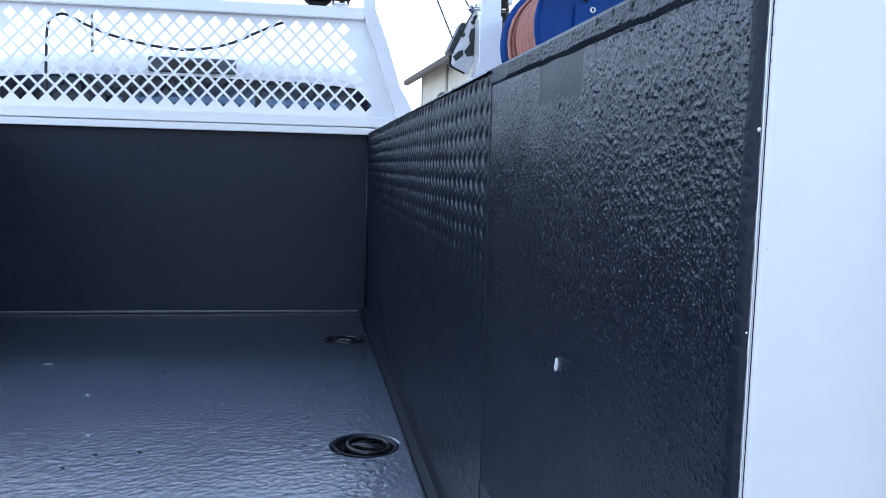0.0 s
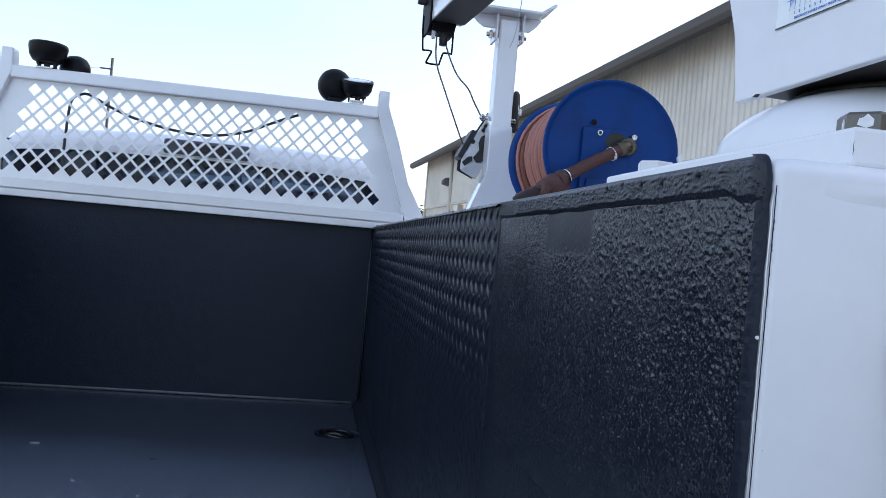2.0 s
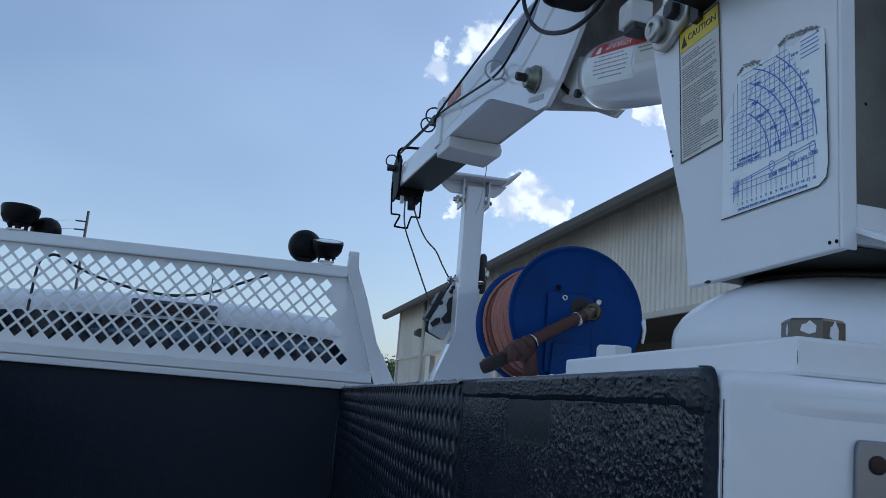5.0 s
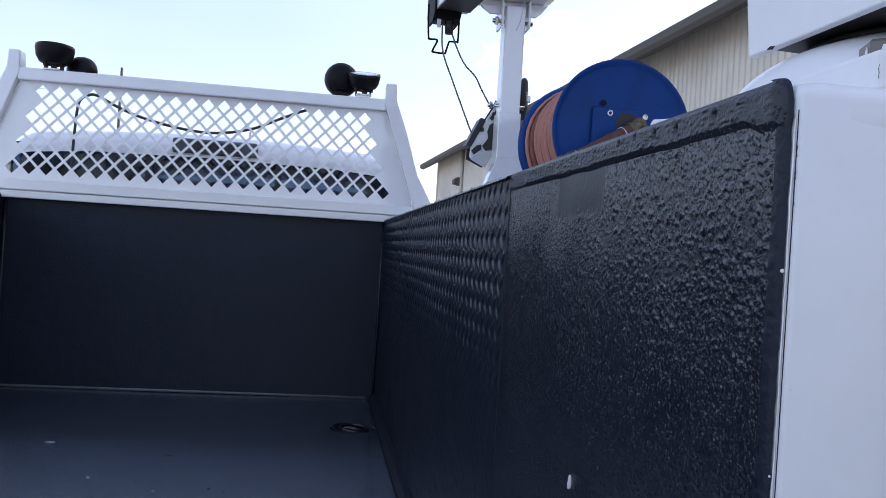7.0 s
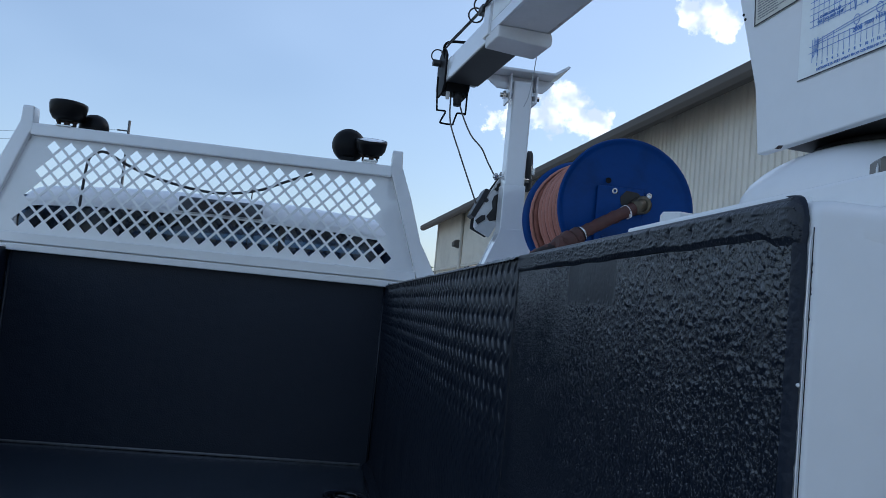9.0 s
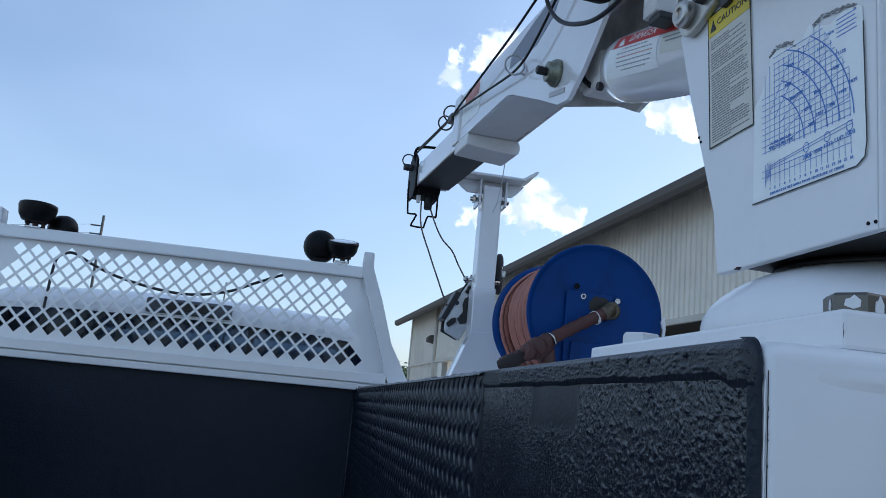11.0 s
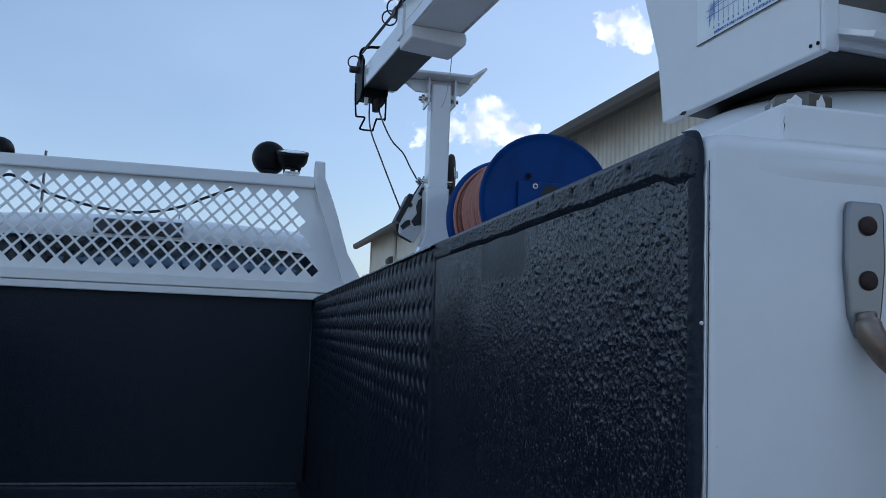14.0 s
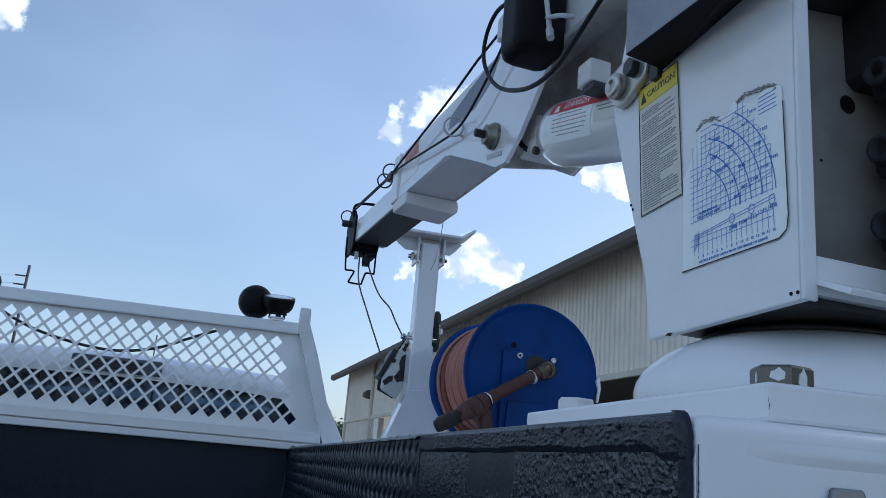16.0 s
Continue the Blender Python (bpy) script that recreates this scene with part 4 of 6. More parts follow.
def headache_rack():
    t = thing("headache_rack", Matrix.Translation((-BED_W / 2, 0, 0)), "white steel headache rack with a punched diamond window screen", "rack")
    half_p, row = 0.0256, 0.0271
    edge = [(-0.700, 1.618), (0.700, 1.618), (0.594, 2.000), (-0.594, 2.000)]
    bm = B()
    cell = {}

    def vert(x, z):
        key = (round(x, 5), round(z, 5))
        if key not in cell:
            cell[key] = bm.verts.new((x, 0.004, z))
        return cell[key]
    for k in range(-4, 18):
        z = 1.940 - row * k
        for i in range(-16, 17):
            x = 2 * half_p * i + (half_p if k % 2 else 0)
            outer = [(x - half_p, z), (x, z - row), (x + half_p, z), (x, z + row)]
            limit = 0.512 + max(0, 1.940 - z) / 0.244 * 0.084
            if 0 <= k <= 9 and abs(x) <= limit:
                inner = [(x + (p - x) * 0.79, z + (q - z) * 0.79) for p, q in outer]
                for j in range(4):
                    bm.faces.new([vert(*outer[j]), vert(*outer[(j + 1) % 4]), vert(*inner[(j + 1) % 4]), vert(*inner[j])])
            else:
                poly = outer
                for j in range(4):
                    poly = clip_poly(poly, edge[j], edge[(j + 1) % 4])
                    if len(poly) < 3:
                        break
                if len(poly) >= 3:
                    ring = []
                    for p in poly:
                        w = vert(*p)
                        if w not in ring:
                            ring.append(w)
                    if len(ring) >= 3 and not bm.faces.get(ring):
                        bm.faces.new(ring)
    ob = part("punched_panel", bm, WHITE, t, "punched diamond screen")
    so = ob.modifiers.new("thickness", "SOLIDIFY"); so.thickness, so.offset = 0.003, 0
    part("top_rail", box(B(), -0.580, 0.580, -0.0225, 0.030, 1.970, 2.0085, 0.004), WHITE, t)
    for s in (-1, 1):
        leg = [(s * 0.577, 2.062), (s * 0.611, 2.062), (s * 0.614, 2.008), (s * 0.656, 1.898), (s * 0.7005, 1.758), (s * 0.727, 1.713), (s * 0.782, 1.612), (s * 0.706, 1.612), (s * 0.583, 1.970), (s * 0.574, 1.988)]
        part("side_leg", prism(B(), leg, "y", -0.024, 0.034, 0.004), WHITE, t)
        part("foot", box(B(), min(s * 0.60, s * 0.79), max(s * 0.60, s * 0.79), -0.03, 0.05, 1.6092, 1.618, 0.002), WHITE, t)
    part("bottom_rail", box(B(), -0.693, 0.693, -0.0225, 0.030, 1.6235, 1.6570, 0.003), WHITE, t)
    for s in (-1, 1):
        part("weld", tube(B(), [(s * 0.683, -0.012, 1.678), (s * 0.689, -0.020, 1.660), (s * 0.680, -0.022, 1.656)], 0.0035, 8), WHITE_OLD, t)
    part("drip_angle", box(B(), -0.604, 0.604, -0.031, 0.002, 1.597, 1.6195, 0.003), WHITE, t)
    return t


headache_rack()


def work_light(m, label, tilt, disc, disc_r, turn, big=1.0):
    """A pair of round flood lamps on one bracket: one tipped up, one facing ahead."""
    t = thing("work_light", m, label, "lamp", "work lights on the rack")
    part("bracket", box(B(), -0.024, 0.024, -0.030, 0.022, -0.003, 0.002, 0.001), STEEL, t, "bright bracket")
    part("bolt", hexagon(B(), (0.004, -0.012, 0.002), 0.009, 0.012), RUSTY, t, "rusty bolt")
    for s in (-1, 1):
        part("yoke", box(B(), 0.024 * s - 0.003, 0.024 * s + 0.003, -0.010, 0.014, 0.0, 0.034, 0.001), RUSTY, t)
    part("pivot", tube(B(), [(-0.032, 0.002, 0.020), (0.032, 0.002, 0.020)], 0.007, 12), RUSTY, t)
    up = Matrix.Translation((0, 0.0, 0.058)) @ Matrix.Rotation(radians(tilt), 4, "X") @ Matrix.Diagonal((big, big, big, 1))
    h = part("housing", lathe(B(), [(0.024, -0.036), (0.040, -0.031), (0.049, -0.016), (0.052, 0.0), (0.0535, 0.008), (0.0525, 0.016), (0.047, 0.0155)], up, 40), LAMP_BLACK, t)
    part("lens", lathe(B(), [(0.001, 0.018), (0.030, 0.0176), (0.046, 0.0160)], up, 36), LENS, h, "clear lens")
    side = Matrix.Translation(disc) @ Matrix.Rotation(radians(turn), 4, "Z") @ Matrix.Rotation(radians(90), 4, "X")
    k = disc_r / 0.0475
    h2 = part("rear_housing", lathe(B(), [(0.010 * k, 0.034), (0.030 * k, 0.030), (0.043 * k, 0.016), (0.0475 * k, -0.004), (0.0475 * k, -0.014), (0.044 * k, -0.018)], side, 40), LAMP_BLACK, t)
    part("rear_lens", lathe(B(), [(0.001, -0.0192), (0.040 * k, -0.0188), (0.043 * k, -0.017)], side, 36), LENS, h2, "clear lens")
    part("rear_yoke", box(B(), disc[0] - 0.02, disc[0] + 0.02, 0.012, 0.034, -0.004, 0.010, 0.001), LAMP_BLACK, t)
    return t


work_light(Matrix.Translation((-0.101, 0.002, 2.0175)), "pair of round black work lights, one lens tipped up", 18, (-0.073, 0.045, 0.056), 0.058, 8, 1.02)
work_light(Matrix.Translation((-1.084, 0.002, 2.010)), "pair of round black work lights by the driver's post", -4, (0.066, 0.062, 0.016), 0.048, -14, 1.10)


def rack_cable():
    line = smooth_line([(-1.021, 0.03, 1.70), (-1.019, 0.03, 1.80), (-1.011, 0.03, 1.915), (-0.985, 0.03, 1.943), (-0.955, 0.03, 1.946), (-0.895, 0.03, 1.917), (-0.813, 0.03, 1.887), (-0.685, 0.03, 1.861), (-0.575, 0.03, 1.856), (-0.464, 0.03, 1.878), (-0.373, 0.03, 1.919), (-0.294, 0.03, 1.954), (-0.20, 0.028, 1.984)], 6)
    ob = part("lamp_cable", tube(B(), line, 0.0046, 8), CABLE_HAZED)
    tagged(ob, "black cable sagging behind the rack screen", "cable")


rack_cable()


# ---- cab ahead of the rack ----
def truck_cab():
    t = thing("truck_cab", Matrix.Translation((-0.6, 0, 0)) @ Matrix.Diagonal((0.93, 1, 1, 1)) @ Matrix.Translation((0.6, 0, 0)), label="white truck cab with a dark rear window", category="truck cab")
    y0, y1 = 0.24, 1.75
    # roof with rolled edges
    prof = [(-1.36, 1.70), (-1.352, 1.770), (-1.315, 1.828), (-1.24, 1.852), (-0.60, 1.882), (0.04, 1.862), (0.115, 1.838), (0.152, 1.785), (0.16, 1.70), (0.128, 1.70), (0.118, 1.775), (0.03, 1.825), (-0.60, 1.842), (-1.23, 1.815), (-1.318, 1.765), (-1.328, 1.70)]
    part("roof", prism(B(), prof, "y", y0 + 0.13, y1, 0.004), WHITE, t)
    # rolled rear edge of the roof
    u, v = np.linspace(-1.355, 0.155, 90), np.linspace(0, math.pi / 2, 14)
    off = np.abs(u + 0.6)
    crown = 1.884 - 0.030 * np.clip(off / 0.64, 0, 1) ** 2 - 0.10 * (1 - np.sqrt(1 - np.clip((off - 0.64) / 0.118, 0, 1) ** 2))
    yy = y0 - 0.022 + 0.16 * (1 - np.cos(v))
    xyz = np.stack([np.repeat(u[:, None], len(v), 1), np.repeat(yy[None, :], len(u), 0), crown[:, None] - 0.088 * (1 - np.sin(v))[None, :]], -1)
    grid_part("roof_edge", xyz, WHITE, t)
    part("rear_header", prism(B(), [(-1.31, 1.785), (-0.60, 1.796), (0.11, 1.785), (0.11, 1.778), (-0.60, 1.789), (-1.31, 1.778)], "y", y0 - 0.021, y0 + 0.02), WHITE, t)
    w = part("rear_window", box(B(), -1.330, 0.130, y0 + 0.004, y0 + 0.009, 1.36, 1.80), GLASS, t, "dark tinted rear window")
    w.visible_shadow = False
    for x in (-0.84, -0.36):
        part("window_bar", box(B(), x - 0.012, x + 0.012, y0 - 0.004, y0 + 0.003, 1.36, 1.79, 0.002), BLACK, w)
    part("rear_panel", box(B(), -1.36, 0.16, y0, y0 + 0.03, 0.75, 1.36, 0.008), WHITE, t)
    for x0, x1 in ((-1.36, -1.330), (0.130, 0.16)):
        part("rear_pillar", box(B(), x0, x1, y0, y0 + 0.03, 1.36, 1.77, 0.008), WHITE, t)
        part("door", box(B(), x0, x0 + 0.04 if x0 < -1 else x1, y0 + 0.03, y1 - 0.2, 0.70, 1.40, 0.008), WHITE, t)
    for x in (-1.345, 0.125):
        part("windscreen_post", prism(B(), [(y1 - 0.06, 1.79), (y1 + 0.02, 1.79), (y1 + 0.52, 1.36), (y1 + 0.42, 1.36)], "x", x, x + 0.04, 0.004), WHITE, t)
    g = part("windscreen", prism(B(), [(y1, 1.80), (y1 + 0.006, 1.80), (y1 + 0.476, 1.36), (y1 + 0.47, 1.36)], "x", -1.30, 0.12), GLASS, t, "windscreen")
    g.visible_shadow = False
    part("bonnet", prism(B(), [(y1 + 0.40, 1.36), (y1 + 0.50, 1.37), (y1 + 1.55, 1.28), (y1 + 1.72, 1.16), (y1 + 1.74, 0.70), (y1 - 0.2, 0.70), (y1 - 0.2, 1.30)], "x", -1.34, 0.14, 0.02), WHITE, t)
    part("cab_floor", box(B(), -1.33, 0.13, y0 + 0.04, y1 + 0.4, 0.70, 0.80), SEAT, t)
    br = part("brake_light", box(B(), -0.756, -0.441, y0 - 0.034, y0 - 0.002, 1.800, 1.852, 0.008), NAVY, t, "dark high brake light bar")
    part("brake_lens", box(B(), -0.688, -0.508, y0 - 0.038, y0 - 0.033, 1.812, 1.840, 0.002), RED_DARK, br)
    for x in (-1.30, 0.10):
        part("wheel", lathe(B(), [(0.17, -0.12), (0.36, -0.12), (0.40, -0.07), (0.40, 0.07), (0.36, 0.12), (0.17, 0.12)], Matrix.Translation((x, 2.35, 0.40)) @ Matrix.Rotation(radians(90), 4, "Y"), 40), TYRE, t)
    part("chassis_rail", box(B(), -0.95, -0.85, -2.3, 3.2, 0.55, 0.75), BLACK, t)
    part("chassis_rail", box(B(), -0.35, -0.25, -2.3, 3.2, 0.55, 0.75), BLACK, t)
    for x in (-1.05, -0.15):
        s = part("seat", box(B(), x - 0.25, x + 0.25, 0.55, 0.70, 0.80, 1.48, 0.05, 3), SEAT, t)
        part("headrest", box(B(), x - 0.13, x + 0.13, 0.57, 0.66, 1.50, 1.68, 0.035, 3), SEAT, s)
    return t


RED_DARK = material("dark_red_lens", (0.014, 0.008, 0.010), 0.25)
truck_cab()


# ---- crane ----
CRANE = Matrix.Translation((0.2716, -2.1378, -0.1490)) @ Matrix.Rotation(radians(6.0), 4, "Z") @ Matrix.Scale(1.0949, 4)


PEDESTAL = (0.2715, -2.149, 0)


def crane_base():
    t = thing("crane_base", label="white round crane pedestal bolted to the body top", category="crane base")
    part("base_plate", box(B(), 0.0505, 0.435, -2.402, -2.050, TOP_Z + 0.0035, 1.6292, 0.0025), WHITE_SATIN, t)
    part("paint_crack", tube(B(), [(0.0507, -2.4020, 1.6142), (0.0509, -2.4022, 1.6170), (0.0506, -2.4021, 1.6190), (0.0509, -2.4020, 1.6215)], [0.0001, 0.0002, 0.00015, 0.0001], 6), SEAM, t)
    prof = [(0.1470, 1.6289), (0.1475, 1.6540), (0.1455, 1.6630), (0.1400, 1.6720), (0.1320, 1.6800), (0.1220, 1.6875), (0.1110, 1.6940), (0.1000, 1.6990), (0.0900, 1.7025), (0.055, 1.7045)]
    part("pedestal", lathe(B(), prof, Matrix.Translation(PEDESTAL), 72), WHITE_SATIN, t)
    part("turntable_bearing", lathe(B(), [(0.085, 1.7020), (0.0875, 1.704), (0.0875, 1.7080), (0.02, 1.7085)], Matrix.Translation(PEDESTAL), 48), BLACK, t, "black greasy bearing ring")
    for x, y, mat, lab in ((0.0835, -2.368, NUT_BARE, "bare steel nut with flaked paint"), (0.0835, -2.084, WHITE_OLD, "painted nut"), (0.402, -2.368, WHITE_OLD, "painted nut"), (0.402, -2.084, WHITE_OLD, "painted nut")):
        n = part("anchor_nut", hexagon(B(), (x, y, 1.6292), 0.0170, 0.0135), mat, t, lab)
        if mat is NUT_BARE:
            part("paint_flake", flake(x, y), CHIP, n, "flake of white paint")
    return t


def flake(x, y):
    """Scraps of paint left on three facets of the nut."""
    b = B()
    for ang, off, w, z0, z1 in ((-138, 0.0012, 0.0042, 1.6335, 1.6412), (-78, -0.0005, 0.0032, 1.6300, 1.6415), (-198, 0.0045, 0.0014, 1.6325, 1.6392)):
        a = radians(ang)
        d, s = Vector((math.cos(a), math.sin(a), 0)), Vector((-math.sin(a), math.cos(a), 0))
        c = Vector((x, y, 0)) + d * 0.01475 + s * off
        pts = [c + s * (w * k) + Vector((0, 0, z0 + (z1 - z0) * h)) for k, h in ((-1, 0.25), (0.1, 0.0), (0.9, 0.15), (1.0, 0.6), (0.2, 1.0), (-0.3, 0.75), (-0.8, 0.7))]
        vs = [b.verts.new(p) for p in pts]
        vs2 = [b.verts.new(p + d * 0.0006) for p in pts]
        b.faces.new(vs[::-1]); b.faces.new(vs2)
        for i in range(7):
            b.faces.new((vs[i], vs[(i + 1) % 7], vs2[(i + 1) % 7], vs2[i]))
    return b


def crane():
    t = thing("service_crane", CRANE, "white hydraulic service crane with a box boom and decals", "crane")
    # mast: two side plates, a rear frame with an open recess, a floor plate
    side = [(-0.1195, 1.697), (0.048, 1.690), (0.056, 1.745), (0.097, 1.862), (0.116, 1.925), (0.090, 2.02), (0.06, 2.10), (-0.1200, 2.10)]
    part("mast_plate", prism(B(), side, "x", -0.110, -0.102, 0.0012), WHITE_SATIN, t)
    part("mast_plate", prism(B(), side, "x", 0.102, 0.110, 0.0012), WHITE, t)
    part("mast_flange", prism(B(), [(-0.1232, 1.697), (-0.1200, 1.697), (-0.1205, 2.10), (-0.1237, 2.10)], "x", -0.110, -0.0985, 0.0008), WHITE_SATIN, t)
    part("mast_floor", box(B(), -0.104, 0.104, -0.118, 0.045, 1.703, 1.711), WHITE, t)
    part("under_plate", box(B(), -0.1015, 0.1015, -0.112, 0.044, 1.6975, 1.7025), BLACK, t, "greasy black underside")
    part("rear_lip", prism(B(), [(-0.150, 1.6965), (-0.1215, 1.7085), (-0.1215, 1.7125), (-0.152, 1.7005)], "x", -0.100, 0.108, 0.0006), WHITE, t)
    part("rear_sill", box(B(), -0.098, 0.105, -0.1225, -0.1190, 1.711, 1.728, 0.0008), WHITE_SATIN, t)
    # recess shade is in the colour of these two plates, along with dust
    part("inner_plate", box(B(), -0.0972, 0.10, -0.092, -0.088, 1.711, 2.08), DUSTY_SHADED, t, "dusty inner plate, darkened for the recess shade")
    part("inner_side", box(B(), -0.1015, -0.0975, -0.118, -0.088, 1.711, 2.08), DUSTY_SHADED, t)
    part("plate_hole", lathe(B(), [(0.0001, 0.0), (0.0075, 0.0)], Matrix.Translation((-0.0325, -0.0926, 1.8650)) @ Matrix.Rotation(radians(90), 4, "X"), 20, close=False), SEAM, t)
    part("plate_dot", lathe(B(), [(0.0001, 0.0), (0.0013, 0.0)], Matrix.Translation((-0.0605, -0.0926, 1.8135)) @ Matrix.Rotation(radians(90), 4, "X"), 12, close=False), SEAM, t)
    part("control_cover", prism(B(), [(-0.040, 1.705), (0.106, 1.705), (0.106, 2.06), (-0.036, 2.06)], "y", -0.160, -0.155, 0.0015), WHITE, t, "white cover panel")
    part("cover_tray", box(B(), -0.030, 0.106, -0.1545, -0.126, 1.713, 1.718), BLACK, t)
    vb = part("valve_block", prism(B(), [(-0.096, 1.933), (-0.034, 1.940), (-0.033, 1.884), (-0.026, 1.878), (0.098, 1.878), (0.098, 2.06), (-0.096, 2.06)], "y", -0.135, -0.0925), BLACK, t, "black hydraulic valve block")
    part("manifold", box(B(), 0.012, 0.09, -0.140, -0.0925, 1.735, 1.877, 0.003), BLACK, vb)
    for z in (1.762, 1.819, 1.880):
        m = Matrix.Translation((-0.036, -0.121, z)) @ Matrix.Rotation(radians(6), 4, "Z") @ Matrix.Rotation(radians(90), 4, "Y")
        c = part("coil", lathe(B(), [(0.0062, 0.008), (0.0068, 0.0), (0.0100, 0.0), (0.0112, 0.003), (0.0112, 0.012), (0.0095, 0.014), (0.0095, 0.018)], m, 26), COIL_GREY, vb, "dull black solenoid coil")
        part("coil_body", box(B(), -0.022, 0.016, -0.139, -0.102, z - 0.016, z + 0.0195, 0.007, 3), COIL_GREY, c)
        part("coil_plug", box(B(), -0.012, 0.020, -0.136, -0.108, z - 0.0285, z - 0.014, 0.004), COIL_GREY, c)
        part("plug_face", lathe(B(), [(0.0085, 0.0), (0.0080, 0.0015), (0.002, 0.0018)], Matrix.Translation((0.003, -0.1362, z - 0.0215)) @ Matrix.Rotation(radians(90), 4, "X"), 16), RUBBER, c)
    # decals on the near side plate
    x = -0.1104
    cream = part("caution_label", box(B(), x - 0.0006, x, 0.0085, 0.0645, 1.799, 1.925), PAPER_GREY, t, "cream caution label with a yellow head")
    part("caution_frame", frame_bars(x - 0.0009, 0.0085, 0.0645, 1.799, 1.925, 0.0011), INK, cream)
    part("caution_head", box(B(), x - 0.0011, x - 0.0006, 0.0098, 0.0632, 1.9035, 1.9235), YELLOW, cream, "yellow heading")
    text_mesh("caution_words", "CAUTION", 0.0086, plate_pose(x - 0.0013, 0.0318, 1.9133), INK, cream)
    b = B()
    pts = [(0.0605, 1.9075), (0.0525, 1.9075), (0.0565, 1.9185)]
    prism(b, pts, "x", x - 0.0014, x - 0.0011)
    part("warning_sign", b, INK, cream)
    rr = random.Random(3)
    b = B()
    z = 1.8985
    while z > 1.804:
        length = rr.choice((0.046, 0.047, 0.045, 0.041, 0.024)) if rr.random() < 0.94 else 0.0
        y = 0.0605
        while y > 0.0605 - length:
            wl = rr.uniform(0.002, 0.0065)
            y2 = max(y - wl, 0.0605 - length)
            box(b, x - 0.0009, x - 0.0006, y2, y, z - 0.0009, z)
            y = y2 - 0.0009
        z -= 0.0023
    part("small_print", b, INK_GREY, cream)
    # load chart, torn along its top
    chart_outline = [(0.002, 1.741), (-0.100, 1.741), (-0.1065, 1.7455), (-0.1085, 1.755), (-0.1085, 1.851), (-0.104, 1.855), (-0.092, 1.856), (-0.080, 1.852), (-0.070, 1.856), (-0.060, 1.862), (-0.052, 1.853), (-0.044, 1.8565), (-0.036, 1.8535), (-0.028, 1.8585), (-0.019, 1.8545), (-0.014, 1.838), (-0.006, 1.826), (0.000, 1.820)]
    chart = part("load_chart", prism(B(), chart_outline, "x", x - 0.0006, x), PAPER, t, "torn white load chart printed in blue")
    part("chart_edge", chart_border(x - 0.00085), INK, chart)
    part("torn_edge", torn(x), GLUE, chart, "grey torn paper edge")
    b = B()

    def bar(y0, z0, y1, z1, w):
        d = Vector((0, y1 - y0, z1 - z0)); n2 = Vector((0, -d.z, d.y)).normalized() * w / 2
        vs = [b.verts.new(Vector((x - 0.0009, y0, z0)) + n2), b.verts.new(Vector((x - 0.0009, y1, z1)) + n2), b.verts.new(Vector((x - 0.0009, y1, z1)) - n2), b.verts.new(Vector((x - 0.0009, y0, z0)) - n2)]
        b.faces.new(vs)
    step, oy, oz = 0.00522, -0.0127, 1.7582           # one foot on the chart; foot of the pictured crane

    def top_of(y):
        return 1.848 if y > -0.064 else 1.858 - max(0.0, -0.070 - y) * 1.75
    for k in range(17):
        yy = oy - step * k
        bar(yy, 1.7505, yy, 1.7640 if k > 4 else 1.768, 0.00045)
        bar(yy, 1.7765, yy, (1.842 if k < 1 else top_of(yy)), 0.00045)
    for k in range(20):
        zz = oz + 0.00495 * k
        if k in (0, 1):
            bar(-0.009, zz, -0.0965, zz, 0.00045)
        elif k > 3:
            right = -0.0965 if zz < 1.812 else -0.070 - (1.858 - zz) / 1.75
            left = -0.009 if zz < 1.826 else -0.022
            bar(left, zz, max(right, -0.0965), zz, 0.00045)
    cy, cz = -0.001, 1.774
    for r in (0.0985, 0.0862, 0.0749, 0.0633, 0.0527):
        prev = None
        for a in range(2, 90, 2):
            p = (cy - r * math.cos(radians(a)), cz + r * math.sin(radians(a)))
            if p[0] > -0.030 or p[1] > 1.853:
                break
            if prev:
                bar(*prev, *p, 0.0009)
            prev = p
    for a in (10, 24, 38, 52, 64):
        bar(cy - 0.036 * math.cos(radians(a)), cz + 0.036 * math.sin(radians(a)), cy - 0.097 * math.cos(radians(a)), min(cz + 0.097 * math.sin(radians(a)), 1.85), 0.0004)
    # pictured crane: boom lines, hooks and truck
    for yy, zz in ((-0.0555, 1.7684), (-0.0755, 1.7695), (-0.0953, 1.7704)):
        prev = None
        for a in range(0, 361, 30):
            p = (yy + 0.0028 * math.cos(radians(a)), zz + 0.0036 * math.sin(radians(a)))
            if prev:
                bar(*prev, *p, 0.0006)
            prev = p
        bar(yy, zz - 0.0036, yy, zz - 0.0062, 0.0006)
    for z0, z1 in ((1.7645, 1.7712), (1.7660, 1.7738)):
        bar(-0.018, z0, -0.098, z1, 0.0005)
    for k in range(5):
        bar(-0.0130 - 0.0013 * k, 1.7535 + 0.0010 * (k % 4), -0.0150 - 0.0010 * k, 1.7690 - 0.0012 * (k % 3), 0.0004)
    part("chart_grid", b, INK_BLUE, chart)
    for words, yy, zz in (("2000", -0.0564, 1.7611), ("1600", -0.0665, 1.7622), ("1333", -0.0762, 1.7632), ("1143", -0.0858, 1.7643), ("1000", -0.0955, 1.7653)):
        text_mesh("chart_figure", words, 0.0044, plate_pose(x - 0.0010, yy, zz), INK_BLUE, chart)
    for k in range(1, 17):
        text_mesh("chart_figure", str(k), 0.0032, plate_pose(x - 0.0010, oy - step * k, 1.7478), INK_BLUE, chart)
